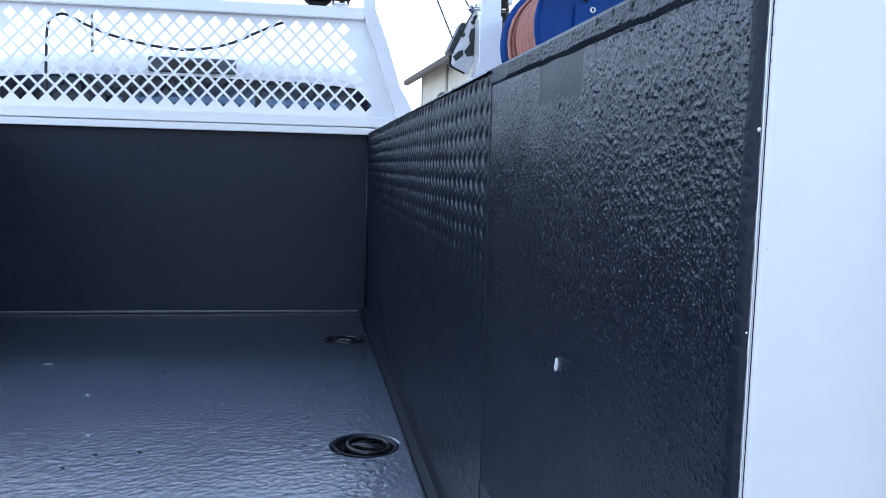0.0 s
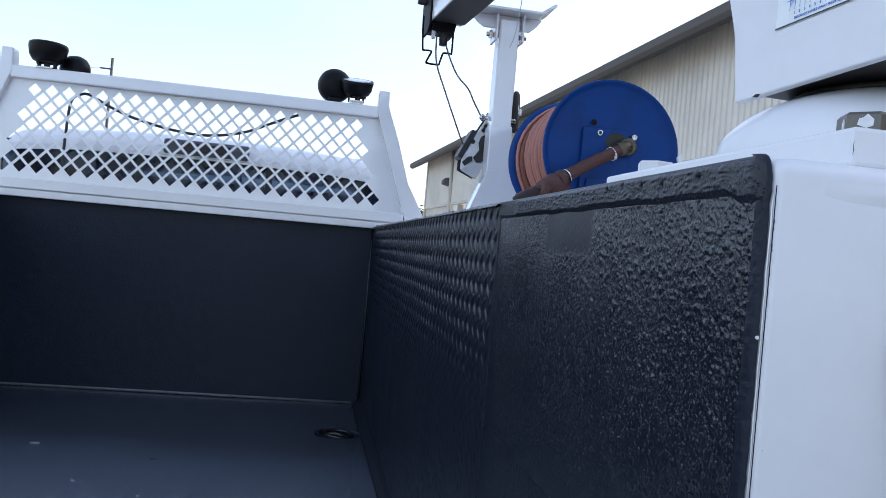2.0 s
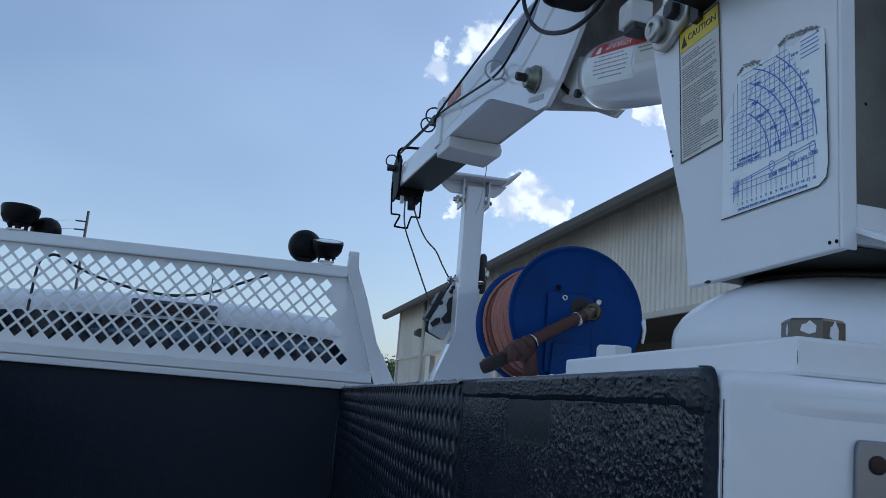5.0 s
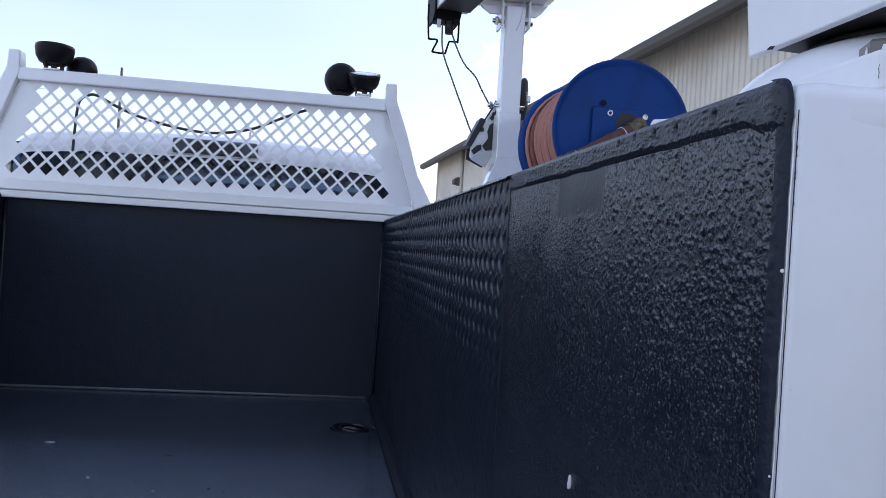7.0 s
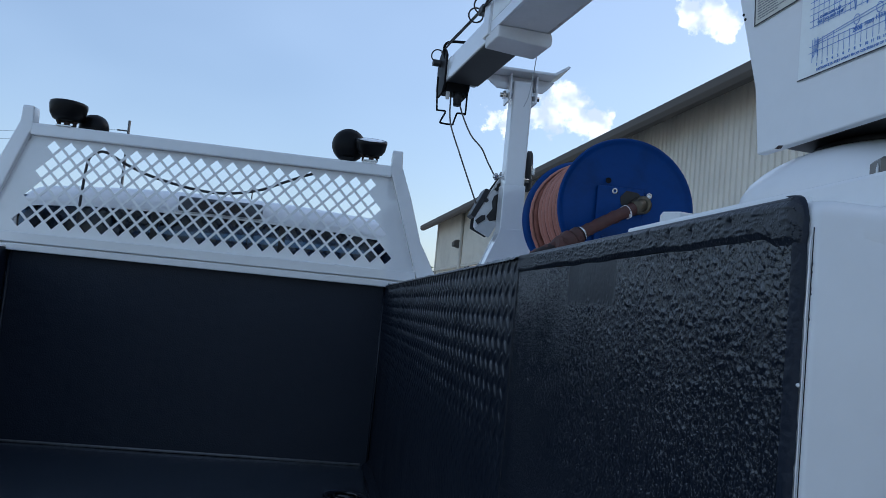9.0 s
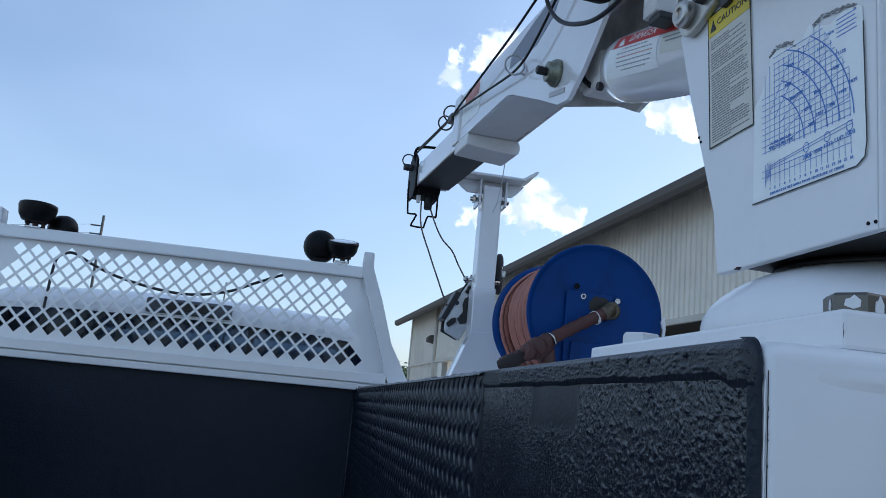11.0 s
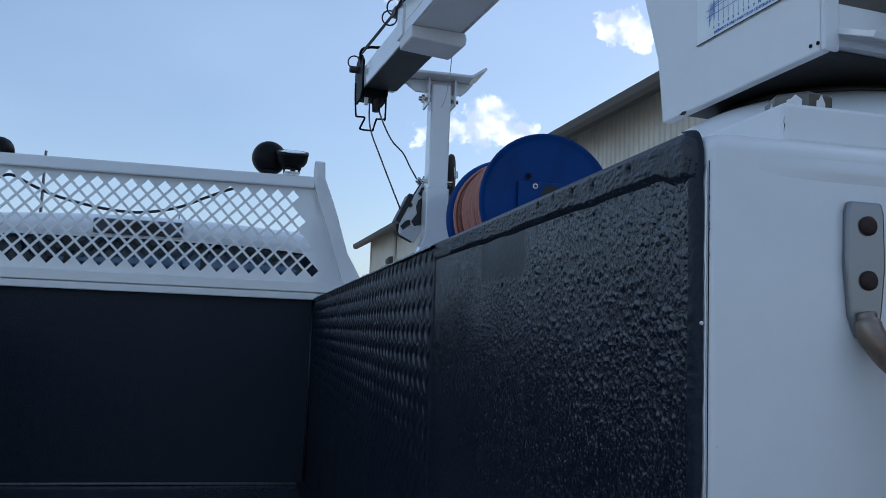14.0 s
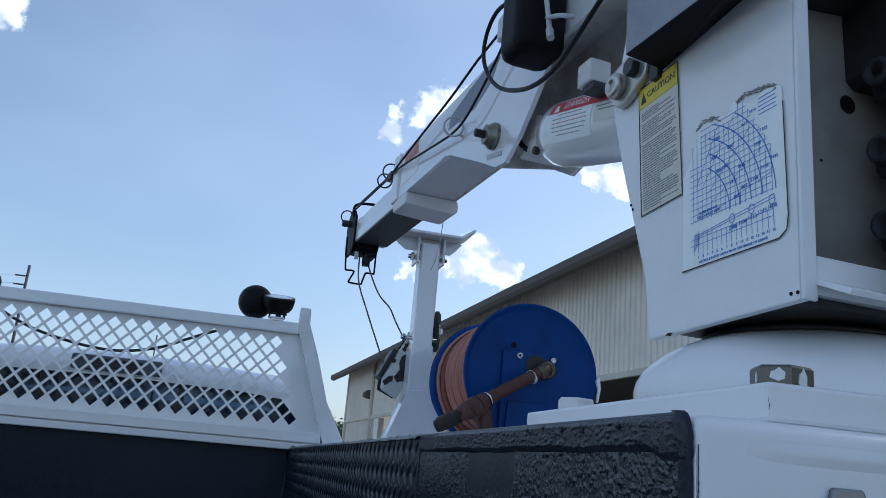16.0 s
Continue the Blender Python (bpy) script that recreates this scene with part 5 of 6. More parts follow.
    text_mesh("chart_title", "DISTANCE IN FEET AWAY FROM CENTERLINE OF CRANE", 0.0028, plate_pose(x - 0.0010, -0.0540, 1.7437), INK_BLUE, chart)
    text_mesh("chart_note", "OVER 2000 LBS\nUSE DOUBLE LINE", 0.0032, plate_pose(x - 0.0010, -0.030, 1.7815), INK_BLUE, chart)
    for words, yy, zz in (("1155", -0.0905, 1.826), ("1035", -0.0995, 1.801), ("1326", -0.084, 1.817), ("1183", -0.090, 1.797), ("1617", -0.071, 1.838), ("1414", -0.080, 1.845), ("1398", -0.0795, 1.791), ("1846", -0.067, 1.806), ("2210", -0.058, 1.797), ("2070", -0.0615, 1.784), ("1857", -0.069, 1.789), ("3200", -0.050, 1.812), ("4000", -0.038, 1.824), ("4000", -0.041, 1.8385), ("4000", -0.043, 1.811), ("2667", -0.056, 1.826)):
        text_mesh("chart_figure", words, 0.0036, plate_pose(x - 0.0010, yy, zz), INK_BLUE, chart)
    b = B()
    for k in range(5):
        box(b, x - 0.0009, x - 0.0006, -0.1035 + 0.001 * (k % 2), -0.086, 1.8515 - 0.0032 * k, 1.8521 - 0.0032 * k)
    part("chart_print", b, INK_BLUE, chart)
    # both labels were stuck on slightly askew
    for label, deg, cy2, cz2, dz, wide in ((cream, -4.0, 0.036, 1.862, 0.0035, 1.06), (chart, -1.7, -0.052, 1.80, 0.0, 1.035)):
        turn = Matrix.Translation((0, cy2, cz2 + dz)) @ Matrix.Rotation(radians(deg), 4, "X") @ Matrix.Diagonal((1, wide, 1, 1)) @ Matrix.Translation((0, -cy2, -cz2))
        for ob in [label] + list(label.children):
            ob.data.transform(turn)
    part("glue_smudge", prism(B(), [(-0.1195, 1.852), (-0.1195, 1.893), (-0.074, 1.893), (-0.074, 1.852)], "x", x - 0.0003, x - 0.0001), SMUDGE, t, "grey smudge where a label tore off")
    # upper fittings on the mast
    def guard(drop):
        """A bar with a slanting underside, level outside and rising to the rear along the mast."""
        b = B()
        rows = []
        for y in (0.032, -0.135):
            zi, zo = 1.9360 - 0.12 * y - drop, 1.9355 + 0.02 * y - drop
            rows.append([b.verts.new((px, y, z)) for px, z in ((-0.1115, zi), (-0.150, zo), (-0.150, 2.06 if not drop else zo + 0.0012), (-0.1115, 2.06 if not drop else zi + 0.0012))])
        b.faces.new(rows[0]); b.faces.new(rows[1][::-1])
        for i in range(4):
            b.faces.new((rows[0][i], rows[1][i], rows[1][(i + 1) % 4], rows[0][(i + 1) % 4]))
        return b
    sb = part("winch_guard", guard(0.0), GUARD_GREY, t, "dull blue-grey guard bar")
    part("guard_underside", guard(0.0014), WINCH_BLACK, sb, "black underside")
    lug = part("pivot_lug", prism(B(), [(0.1100, 1.946), (0.1070, 1.930), (0.1000, 1.9205), (0.0910, 1.9165), (0.0800, 1.9185), (0.0490, 1.9335), (0.0460, 1.9430), (0.0600, 1.9600), (0.0800, 1.9640), (0.1010, 1.9590)], "x", -0.119, -0.1105, 0.002), ZINC, t, "plated locking lug")
    part("pivot_pin", lathe(B(), [(0.0125, 0.0), (0.0125, 0.007), (0.0105, 0.0095), (0.005, 0.0097), (0.0045, 0.0075)], Matrix.Translation((-0.119, 0.0915, 1.9375)) @ Matrix.Rotation(radians(-90), 4, "Y"), 24), ZINC, lug)
    part("lug_bolt", hexagon(B(), (-0.119, 0.066, 1.9455), 0.0090, -0.008, "x"), BLACK, lug)
    gt = part("guard_tab", prism(B(), [(0.0335, 1.947), (0.0465, 1.947), (0.0465, 1.9255), (0.0430, 1.9230), (0.0335, 1.9245)], "x", -0.1165, -0.1105, 0.001), BLACK, t)
    part("tab_screw", lathe(B(), [(0.0042, 0.0), (0.0038, 0.002), (0.001, 0.0026)], Matrix.Translation((-0.1165, 0.0388, 1.9410)) @ Matrix.Rotation(radians(-90), 4, "Y"), 12), STEEL, gt)
    for y, z in ((0.0795, 1.817), (0.0765, 1.812), (-0.112, 1.702), (-0.118, 1.702)):
        part("rivet", lathe(B(), [(0.0013, 0.0), (0.0013, 0.0006)], Matrix.Translation((-0.110, y, z)) @ Matrix.Rotation(radians(-90), 4, "Y"), 10), SEAM, t)
    part("paint_chip", prism(B(), [(0.0250, 1.6910), (0.0205, 1.6928), (0.0155, 1.6920), (0.0180, 1.6898)], "x", -0.1106, -0.1100), RUSTY, t, "chip down to dark metal")
    part("valve_base", box(B(), -0.070, -0.046, 0.226, 0.252, 2.010, 2.019, 0.002), BLACK, t)
    part("valve_box", box(B(), -0.074, -0.046, 0.228, 0.258, 2.019, 2.048, 0.002), GRIME, t, "small white valve housing")
    # lift cylinder
    a, c = Vector((0, 0.47, 2.050)), Vector((0, 0.02, 1.935))
    d = (a - c).normalized()
    cyl = part("lift_cylinder", tube(B(), [c, c + d * 0.395, c + d * 0.415, c + d * 0.425], [0.047, 0.047, 0.044, 0.034], 36), WHITE, t)
    eye = part("rod_eye", box(B(), -0.034, 0.030, 0.444, 0.500, 2.020, 2.074, 0.006), GRIME, cyl, "grimy rod end block")
    part("cylinder_hose", tube(B(), smooth_line([(-0.036, 0.512, 2.110), (-0.038, 0.504, 2.076), (-0.037, 0.492, 2.046), (-0.034, 0.470, 2.026)], 5), 0.0040, 8), CABLE, eye, "short black hose")
    part("hose_nut", hexagon(B(), (-0.040, 0.436, 2.012), 0.0060, 0.008, "x"), RUBBER, cyl)
    part("cylinder_rod", tube(B(), [c + d * 0.42, c + d * 0.56], 0.016, 20), CHROME, cyl)
    lab = wrap_label(c, d, 0.0475, 0.258, 0.388, 163, 211)
    danger = part("danger_label", lab, PAPER, cyl, "danger label with a red head")
    part("danger_head", wrap_label(c, d, 0.0479, 0.215, 0.378, 141, 164), RED, danger, "red heading")
    up2 = (Vector((0, 0, 1)) - d * d.z).normalized()
    word = text_mesh("danger_word", "DANGER", 0.0165, Matrix.Identity(4), PAPER, danger)
    for v in word.data.vertices:
        ang = radians(62.5) - v.co.y / 0.048
        side = up2 * math.cos(ang) + Vector((-1, 0, 0)) * math.sin(ang)
        v.co = c + d * (0.306 - v.co.x) + side * (0.0483 + v.co.z)
    for k in range(3):
        part("danger_sign", wrap_label(c, d, 0.0483, 0.350 + 0.0030 * k, 0.364 - 0.0005 * k, 157.5 - 4.5 * k, 162 - 4.5 * k), PAPER, danger)
    small = part("service_label", wrap_label(c, d, 0.0476, 0.196, 0.250, 166, 193), PAPER_GREY, cyl, "small worn service label")
    part("service_print", wrap_label(c, d, 0.0479, 0.200, 0.246, 170, 172), INK_GREY, small)
    part("service_print", wrap_label(c, d, 0.0479, 0.200, 0.240, 176, 178), INK_GREY, small)
    rr = random.Random(14)
    for k in range(6):
        at = 0.360 - 0.012 * (k in (0, 5))
        while at > 0.272 + 0.012 * (k in (0, 5)):
            ln = rr.uniform(0.004, 0.011)
            part("print_bar", wrap_label(c, d, 0.0479, at - ln, at, 168.0 + 6.4 * k, 169.5 + 6.4 * k), RED_FADED if k == 2 else INK_GREY, danger)
            at -= ln + 0.0018
    # boom, outer section: open channel at the back, closed box further on
    zb, zt = 2.113, 2.212
    left = [(0.36, 2.135), (0.40, 2.090), (0.455, 2.040), (0.500, 2.012), (0.535, 2.016), (0.600, 2.046), (0.735, 2.104), (0.765, zb), (1.062, zb), (1.062, zt), (0.14, zt), (0.14, 2.135)]
    part("boom_plate", prism(B(), left, "x", -0.055, -0.048), WHITE, t)
    right = [(0.14, 2.135), (0.36, 2.120), (0.43, 2.045), (0.455, 2.018), (0.49, 2.010), (0.55, 2.040), (0.765, zb), (1.062, zb), (1.062, zt), (0.14, zt)]
    part("boom_plate", prism(B(), right, "x", 0.048, 0.055), GRIME, t)
    part("boom_top", box(B(), -0.0545, 0.0545, 0.14, 1.0615, zt - 0.006, zt + 0.001, 0.002), GRIME, t)
    part("boom_bottom", box(B(), -0.048, 0.048, 0.70, 1.062, zb, zb + 0.006, 0.001), WHITE_OLD, t)
    part("boom_collar", box(B(), -0.060, 0.060, 1.045, 1.085, zb - 0.003, zt + 0.004, 0.003), WHITE, t)
    part("boom_pad", prism(B(), [(-0.056, 2.1125), (0.056, 2.1125), (0.060, 2.100), (0.058, 2.088), (0.050, 2.082), (0.006, 2.084), (-0.056, 2.088)], "y", 0.985, 1.072, 0.003), WHITE_OLD, t, "wear pad under the boom end")
    part("boom_inner", box(B(), -0.042, 0.042, 0.90, 1.47, 2.117, 2.172, 0.003), WHITE, t, "inner telescoping boom")
    part("wear_strip", box(B(), -0.041, 0.041, 1.088, 1.44, 2.1130, 2.1165, 0.001), BLACK, t, "dark strip under the inner boom")
    pin = part("boom_pin", lathe(B(), [(0.021, 0.0), (0.021, 0.006), (0.0185, 0.0065), (0.0185, 0.010), (0.0155, 0.0105), (0.0155, 0.017), (0.012, 0.018)], Matrix.Translation((-0.055, 0.543, 2.068)) @ Matrix.Rotation(radians(-90), 4, "Y"), 28), CAD, t, "cadmium plated pivot pin")
    part("pin_bolt", hexagon(B(), (-0.072, 0.5435, 2.068), 0.0066, -0.016, "x"), RUBBER, pin)
    part("stop_tab", prism(B(), [(0.567, 2.0460), (0.567, 2.0385), (0.512, 2.0270), (0.512, 2.0350)], "x", -0.0562, -0.0552, 0.0002), KEEPER, t)
    # reflection in the glossy boom paint, laid on as a flat grey-blue patch
    part("boom_stripe", prism(B(), [(0.545, 2.206), (0.575, 2.174), (0.640, 2.154), (0.762, 2.160), (0.753, 2.185), (0.66, 2.202), (0.60, 2.209)], "x", -0.0556, -0.0550), GREY_REFLECTION, t, "dull grey-blue reflection painted on the boom side")
    tip_label = part("capacity_decal", prism(B(), [(0.925, 2.136), (1.035, 2.136), (1.035, 2.211), (0.925, 2.211)], "x", -0.0557, -0.0550), PAPER, t, "faded red and white capacity decal")
    part("decal_head", prism(B(), [(0.93, 2.178), (1.022, 2.178), (1.015, 2.208), (0.93, 2.209)], "x", -0.0560, -0.0557), RED_FADED, tip_label)
    # rope guides: open rings on the near side
    for y, z, r, mat in ((0.684, 2.134, 0.0165, KEEPER), (1.118, 2.196, 0.018, BLACK), (1.165, 2.190, 0.016, BLACK), (1.508, 2.196, 0.016, BLACK)):
        x0 = -0.0735 if mat is KEEPER else -0.056
        part("rope_guide", tube(B(), ring_points((x0, y, z), r, (0.15, 1.0, 0.1), 22), 0.0018, 7, cap=False), mat, t)
        part("guide_stem", tube(B(), [(x0 + r * 0.7, y, z - r * 0.72), (-0.050, y, z - r * 0.9)], 0.0022, 7), mat, t)
    part("rope_clamp", box(B(), -0.064, -0.040, 1.090, 1.122, 2.172, 2.190, 0.003), BLACK, t)
    # boom head with its sheave cheeks and the spring latch
    head = part("boom_head", prism(B(), [(1.448, 2.186), (1.470, 2.206), (1.505, 2.208), (1.535, 2.186), (1.530, 2.108), (1.512, 2.086), (1.462, 2.090), (1.446, 2.108)], "x", -0.047, -0.041, 0.002), WINCH_BLACK, t, "black boom head")
    part("head_cheek", prism(B(), [(1.448, 2.186), (1.470, 2.206), (1.505, 2.208), (1.535, 2.186), (1.530, 2.108), (1.512, 2.086), (1.462, 2.090), (1.446, 2.108)], "x", 0.016, 0.022, 0.002), WINCH_BLACK, head)
    part("sheave", lathe(B(), [(0.010, -0.016), (0.048, -0.016), (0.050, -0.010), (0.038, 0.0), (0.050, 0.010), (0.048, 0.016), (0.010, 0.016)], Matrix.Translation((-0.010, 1.492, 2.146)) @ Matrix.Rotation(radians(90), 4, "Y"), 36), WINCH_BLACK, head)
    part("rope_roller", tube(B(), [(-0.066, 1.512, 2.178), (0.02, 1.512, 2.178)], 0.009, 14), RUBBER, head)
    part("head_loop", tube(B(), smooth_line([(-0.044, 1.470, 2.180), (-0.050, 1.468, 2.205), (-0.046, 1.452, 2.216), (-0.020, 1.44, 2.219), (0.010, 1.44, 2.215), (0.014, 1.45, 2.17)], 5), 0.0036, 8), WINCH_BLACK, head)
    part("head_guard", box(B(), -0.0385, 0.0200, 1.452, 1.515, 2.094, 2.128, 0.004), WINCH_BLACK, head)
    # anti two-block weight frame, hanging under the head
    part("switch_housing", tube(B(), [(-0.004, 1.465, 2.10), (-0.003, 1.465, 2.062)], [0.012, 0.010], 14), RUBBER, head)
    part("switch_tag", box(B(), -0.036, -0.026, 1.458, 1.464, 2.074, 2.098, 0.002), WHITE_OLD, head)
    part("latch_frame", tube(B(), smooth_line([(-0.058, 1.47, 2.13), (-0.057, 1.47, 2.095), (-0.0535, 1.47, 2.050), (-0.050, 1.47, 2.045), (-0.034, 1.47, 2.0455), (-0.031, 1.47, 2.041), (-0.041, 1.47, 2.018), (-0.038, 1.47, 2.0135), (-0.010, 1.47, 2.0135), (-0.007, 1.47, 2.019), (-0.001, 1.47, 2.041), (0.003, 1.47, 2.045), (0.019, 1.47, 2.046), (0.0225, 1.47, 2.051), (0.022, 1.47, 2.125)], 4), 0.0024, 8), WINCH_BLACK, head, "bent black wire frame")
    # ropes along the boom
    r1 = smooth_line([(-0.072, 0.43, 2.236), (-0.070, 0.5235, 2.2285), (-0.070, 0.606, 2.2215), (-0.070, 0.722, 2.2045), (-0.070, 0.876, 2.190), (-0.068, 1.025, 2.178), (-0.060, 1.10, 2.182)], 6)
    part("rope", tube(B(), r1, 0.0023, 7), CABLE, t)
    r2 = smooth_line([(-0.072, 0.46, 2.226), (-0.070, 0.50, 2.201), (-0.070, 0.535, 2.179), (-0.070, 0.593, 2.150), (-0.070, 0.645, 2.1310), (-0.068, 0.70, 2.130), (-0.068, 0.759, 2.136), (-0.066, 1.005, 2.170), (-0.056, 1.12, 2.186), (-0.050, 1.25, 2.196), (-0.048, 1.50, 2.205)], 6)
    part("rope", tube(B(), r2, 0.0022, 7), CABLE, t)
    r3 = smooth_line([(-0.055, 1.12, 2.190), (-0.050, 1.30, 2.202), (-0.046, 1.45, 2.212)], 4)
    part("rope", tube(B(), r3, 0.0022, 7), CABLE, t)
    part("loose_wire", tube(B(), smooth_line([(0.052, 1.05, 2.09), (0.055, 1.07, 2.05), (0.045, 1.06, 2.0), (0.035, 1.055, 1.975)], 5), 0.0009, 6), KEEPER, t)
    # winch on top of the boom root, with a looped power cable
    wn = part("winch_motor", box(B(), -0.127, -0.055, 0.318, 0.388, 2.095, 2.27, 0.019, 6), WINCH_BLACK, t, "black winch motor housing")
    part("clamp_rod", tube(B(), smooth_line([(-0.100, 0.305, 2.175), (-0.100, 0.292, 2.128), (-0.101, 0.284, 2.104), (-0.102, 0.278, 2.089)], 5), [0.0032] * 10 + [0.0048] * 6, 10), KEEPER, wn, "white clamp rod")
    part("clamp_loop", tube(B(), smooth_line([(-0.100, 0.294, 2.126), (-0.103, 0.276, 2.117), (-0.103, 0.252, 2.106), (-0.101, 0.238, 2.098), (-0.094, 0.236, 2.099)], 5), 0.0030, 9), KEEPER, wn)
    part("rope_lead", box(B(), -0.098, -0.086, 0.440, 0.462, 2.176, 2.214, 0.003), WHITE_OLD, wn)
    loop = smooth_line([(-0.112, 0.32, 2.20), (-0.112, 0.386, 2.201), (-0.112, 0.435, 2.206), (-0.112, 0.465, 2.188), (-0.112, 0.471, 2.154), (-0.112, 0.447, 2.113), (-0.112, 0.405, 2.076), (-0.112, 0.352, 2.0486), (-0.112, 0.298, 2.0314), (-0.112, 0.244, 2.0285), (-0.112, 0.203, 2.0406), (-0.110, 0.170, 2.0582), (-0.105, 0.14, 2.08), (-0.08, 0.12, 2.14)], 8)
    part("power_cable", tube(B(), loop, 0.0030, 10), CABLE, t)
    part("boom_hood", box(B(), -0.060, 0.060, 0.10, 0.34, 2.215, 2.33, 0.006), WHITE, t)
    return t


def frame_bars(x, y0, y1, z0, z1, w):
    b = B()
    for a in ((y0, y1, z0, z0 + w), (y0, y1, z1 - w, z1), (y0, y0 + w, z0 + w, z1 - w), (y1 - w, y1, z0 + w, z1 - w)):
        box(b, x, x + 0.0003, *a)
    return b


def chart_border(x):
    b = B()
    line = [(0.0025, 1.7405), (-0.100, 1.7405), (-0.1072, 1.7450), (-0.1092, 1.755), (-0.1092, 1.84)]
    for (ya, za), (yb, zb) in zip(line, line[1:]):
        d = Vector((0, yb - ya, zb - za)); n2 = Vector((0, -d.z, d.y)).normalized() * 0.0005
        vs = [b.verts.new(Vector((x, ya, za)) + n2), b.verts.new(Vector((x, yb, zb)) + n2), b.verts.new(Vector((x, yb, zb)) - n2), b.verts.new(Vector((x, ya, za)) - n2)]
        b.faces.new(vs)
    return b


def torn(x):
    """Curled scraps of paper along the two torn stretches."""
    b = B()
    rr = random.Random(8)
    for line in ([(-0.018, 1.857), (-0.026, 1.860), (-0.036, 1.858), (-0.046, 1.854)], [(-0.064, 1.859), (-0.072, 1.862), (-0.084, 1.860), (-0.096, 1.858), (-0.104, 1.854)]):
        for (ya, za), (yb, zb) in zip(line, line[1:]):
            for k in range(16):
                f = k / 16
                y, z = ya + (yb - ya) * f, za + (zb - za) * f + rr.uniform(-0.0024, 0.0016)
                s = rr.uniform(0.0003, 0.0011)
                prism(b, [(y - s * 1.4, z - s * rr.uniform(0.2, 0.9)), (y + s, z - s * 0.5), (y + s * 0.7, z + s * rr.uniform(0.2, 0.9)), (y - s * 0.9, z + s * 0.4)], "x", x - 0.0008 - rr.uniform(0, 0.0005), x - 0.0003)
    return b


def wrap_label(c, d, r, a0, a1, f0, f1):
    """A patch of a tube's surface; angles run from the top over the near side."""
    b = B()
    up = (Vector((0, 0, 1)) - d * d.z).normalized()
    near = Vector((-1, 0, 0))
    rows = []
    for i in range(9):
        f = radians(f0 + (f1 - f0) * i / 8 - 90)
        # angle 90 is the top, 180 the near side
        v = up * math.cos(f) + near * math.sin(f)
        rows.append([b.verts.new(c + d * a + v * r) for a in (a0, a1)])
    for p, q in zip(rows, rows[1:]):
        b.faces.new((p[0], p[1], q[1], q[0]))
    return b


crane_base()
crane()


# ---- boom rest, hanging block, hose reel ----
def boom_rest():
    t = thing("boom_rest", Matrix.Translation((0.2625, -0.616, 1.6085)) @ Matrix.Scale(1.112, 4) @ Matrix.Translation((0, 0, -1.6085)), "white boom rest post with a flared foot and cradle", "boom rest")
    part("post", box(B(), -0.0245, 0.0235, -0.027, 0.027, 1.70, 2.118, 0.004), WHITE, t)
    part("foot_plate", prism(B(), [(-0.0280, 1.752), (0.0268, 1.756), (0.034, 1.738), (0.092, 1.6105), (-0.081, 1.6105), (-0.032, 1.736)], "y", -0.034, -0.0292, 0.001), WHITE, t)
    part("foot_plate", prism(B(), [(-0.0280, 1.752), (0.0268, 1.756), (0.034, 1.738), (0.092, 1.6105), (-0.081, 1.6105), (-0.032, 1.736)], "y", 0.0292, 0.034, 0.001), WHITE, t)
    for s in (-1, 1):
        part("foot_rib", prism(B(), [(s * 0.0240, 1.750), (s * 0.031, 1.734), (s * 0.078, 1.6105), (s * 0.0240, 1.6105)], "y", -0.0288, 0.0288, 0.001), WHITE, t)
    part("sleeve", box(B(), -0.0275, 0.0262, -0.0290, 0.0290, 1.725, 1.862, 0.002), WHITE, t)
    part("cradle_plate", box(B(), -0.085, 0.072, -0.055, 0.055, 2.132, 2.139, 0.002), WHITE, t)
    part("cradle_web", prism(B(), [(-0.095, 2.131), (0.083, 2.131), (0.068, 2.112), (0.054, 2.100), (-0.060, 2.100), (-0.078, 2.112)], "y", -0.004, 0.004, 0.001), WHITE, t)
    for s in (-1, 1):
        e = 0.013 if s < 0 else 0.0
        part("cradle_arm", prism(B(), [(s * (0.070 + e), 2.132), (s * (0.104 + e), 2.155), (s * (0.106 + e), 2.160), (s * (0.101 + e), 2.162), (s * (0.068 + e), 2.139)], "y", -0.052, 0.052, 0.001), WHITE, t)
        part("sleeve_cheek", box(B(), min(s * 0.030, s * 0.035), max(s * 0.030, s * 0.035), -0.032, 0.032, 2.065, 2.131, 0.001), WHITE, t)
    bolt = part("clamp_bolt", tube(B(), [(-0.052, -0.004, 2.083), (0.046, -0.004, 2.083)], 0.0055, 10), STEEL, t)
    part("bolt_head", hexagon(B(), (-0.046, -0.004, 2.083), 0.010, 0.008, "x"), STEEL, bolt)
    pin = part("lock_pin", tube(B(), [(-0.050, 0.0, 1.8805), (0.04, 0.0, 1.8805)], 0.005, 10), STEEL, t)
    part("lock_head", hexagon(B(), (-0.046, 0.0, 1.8805), 0.009, 0.007, "x"), STEEL, pin)
    return t


boom_rest()


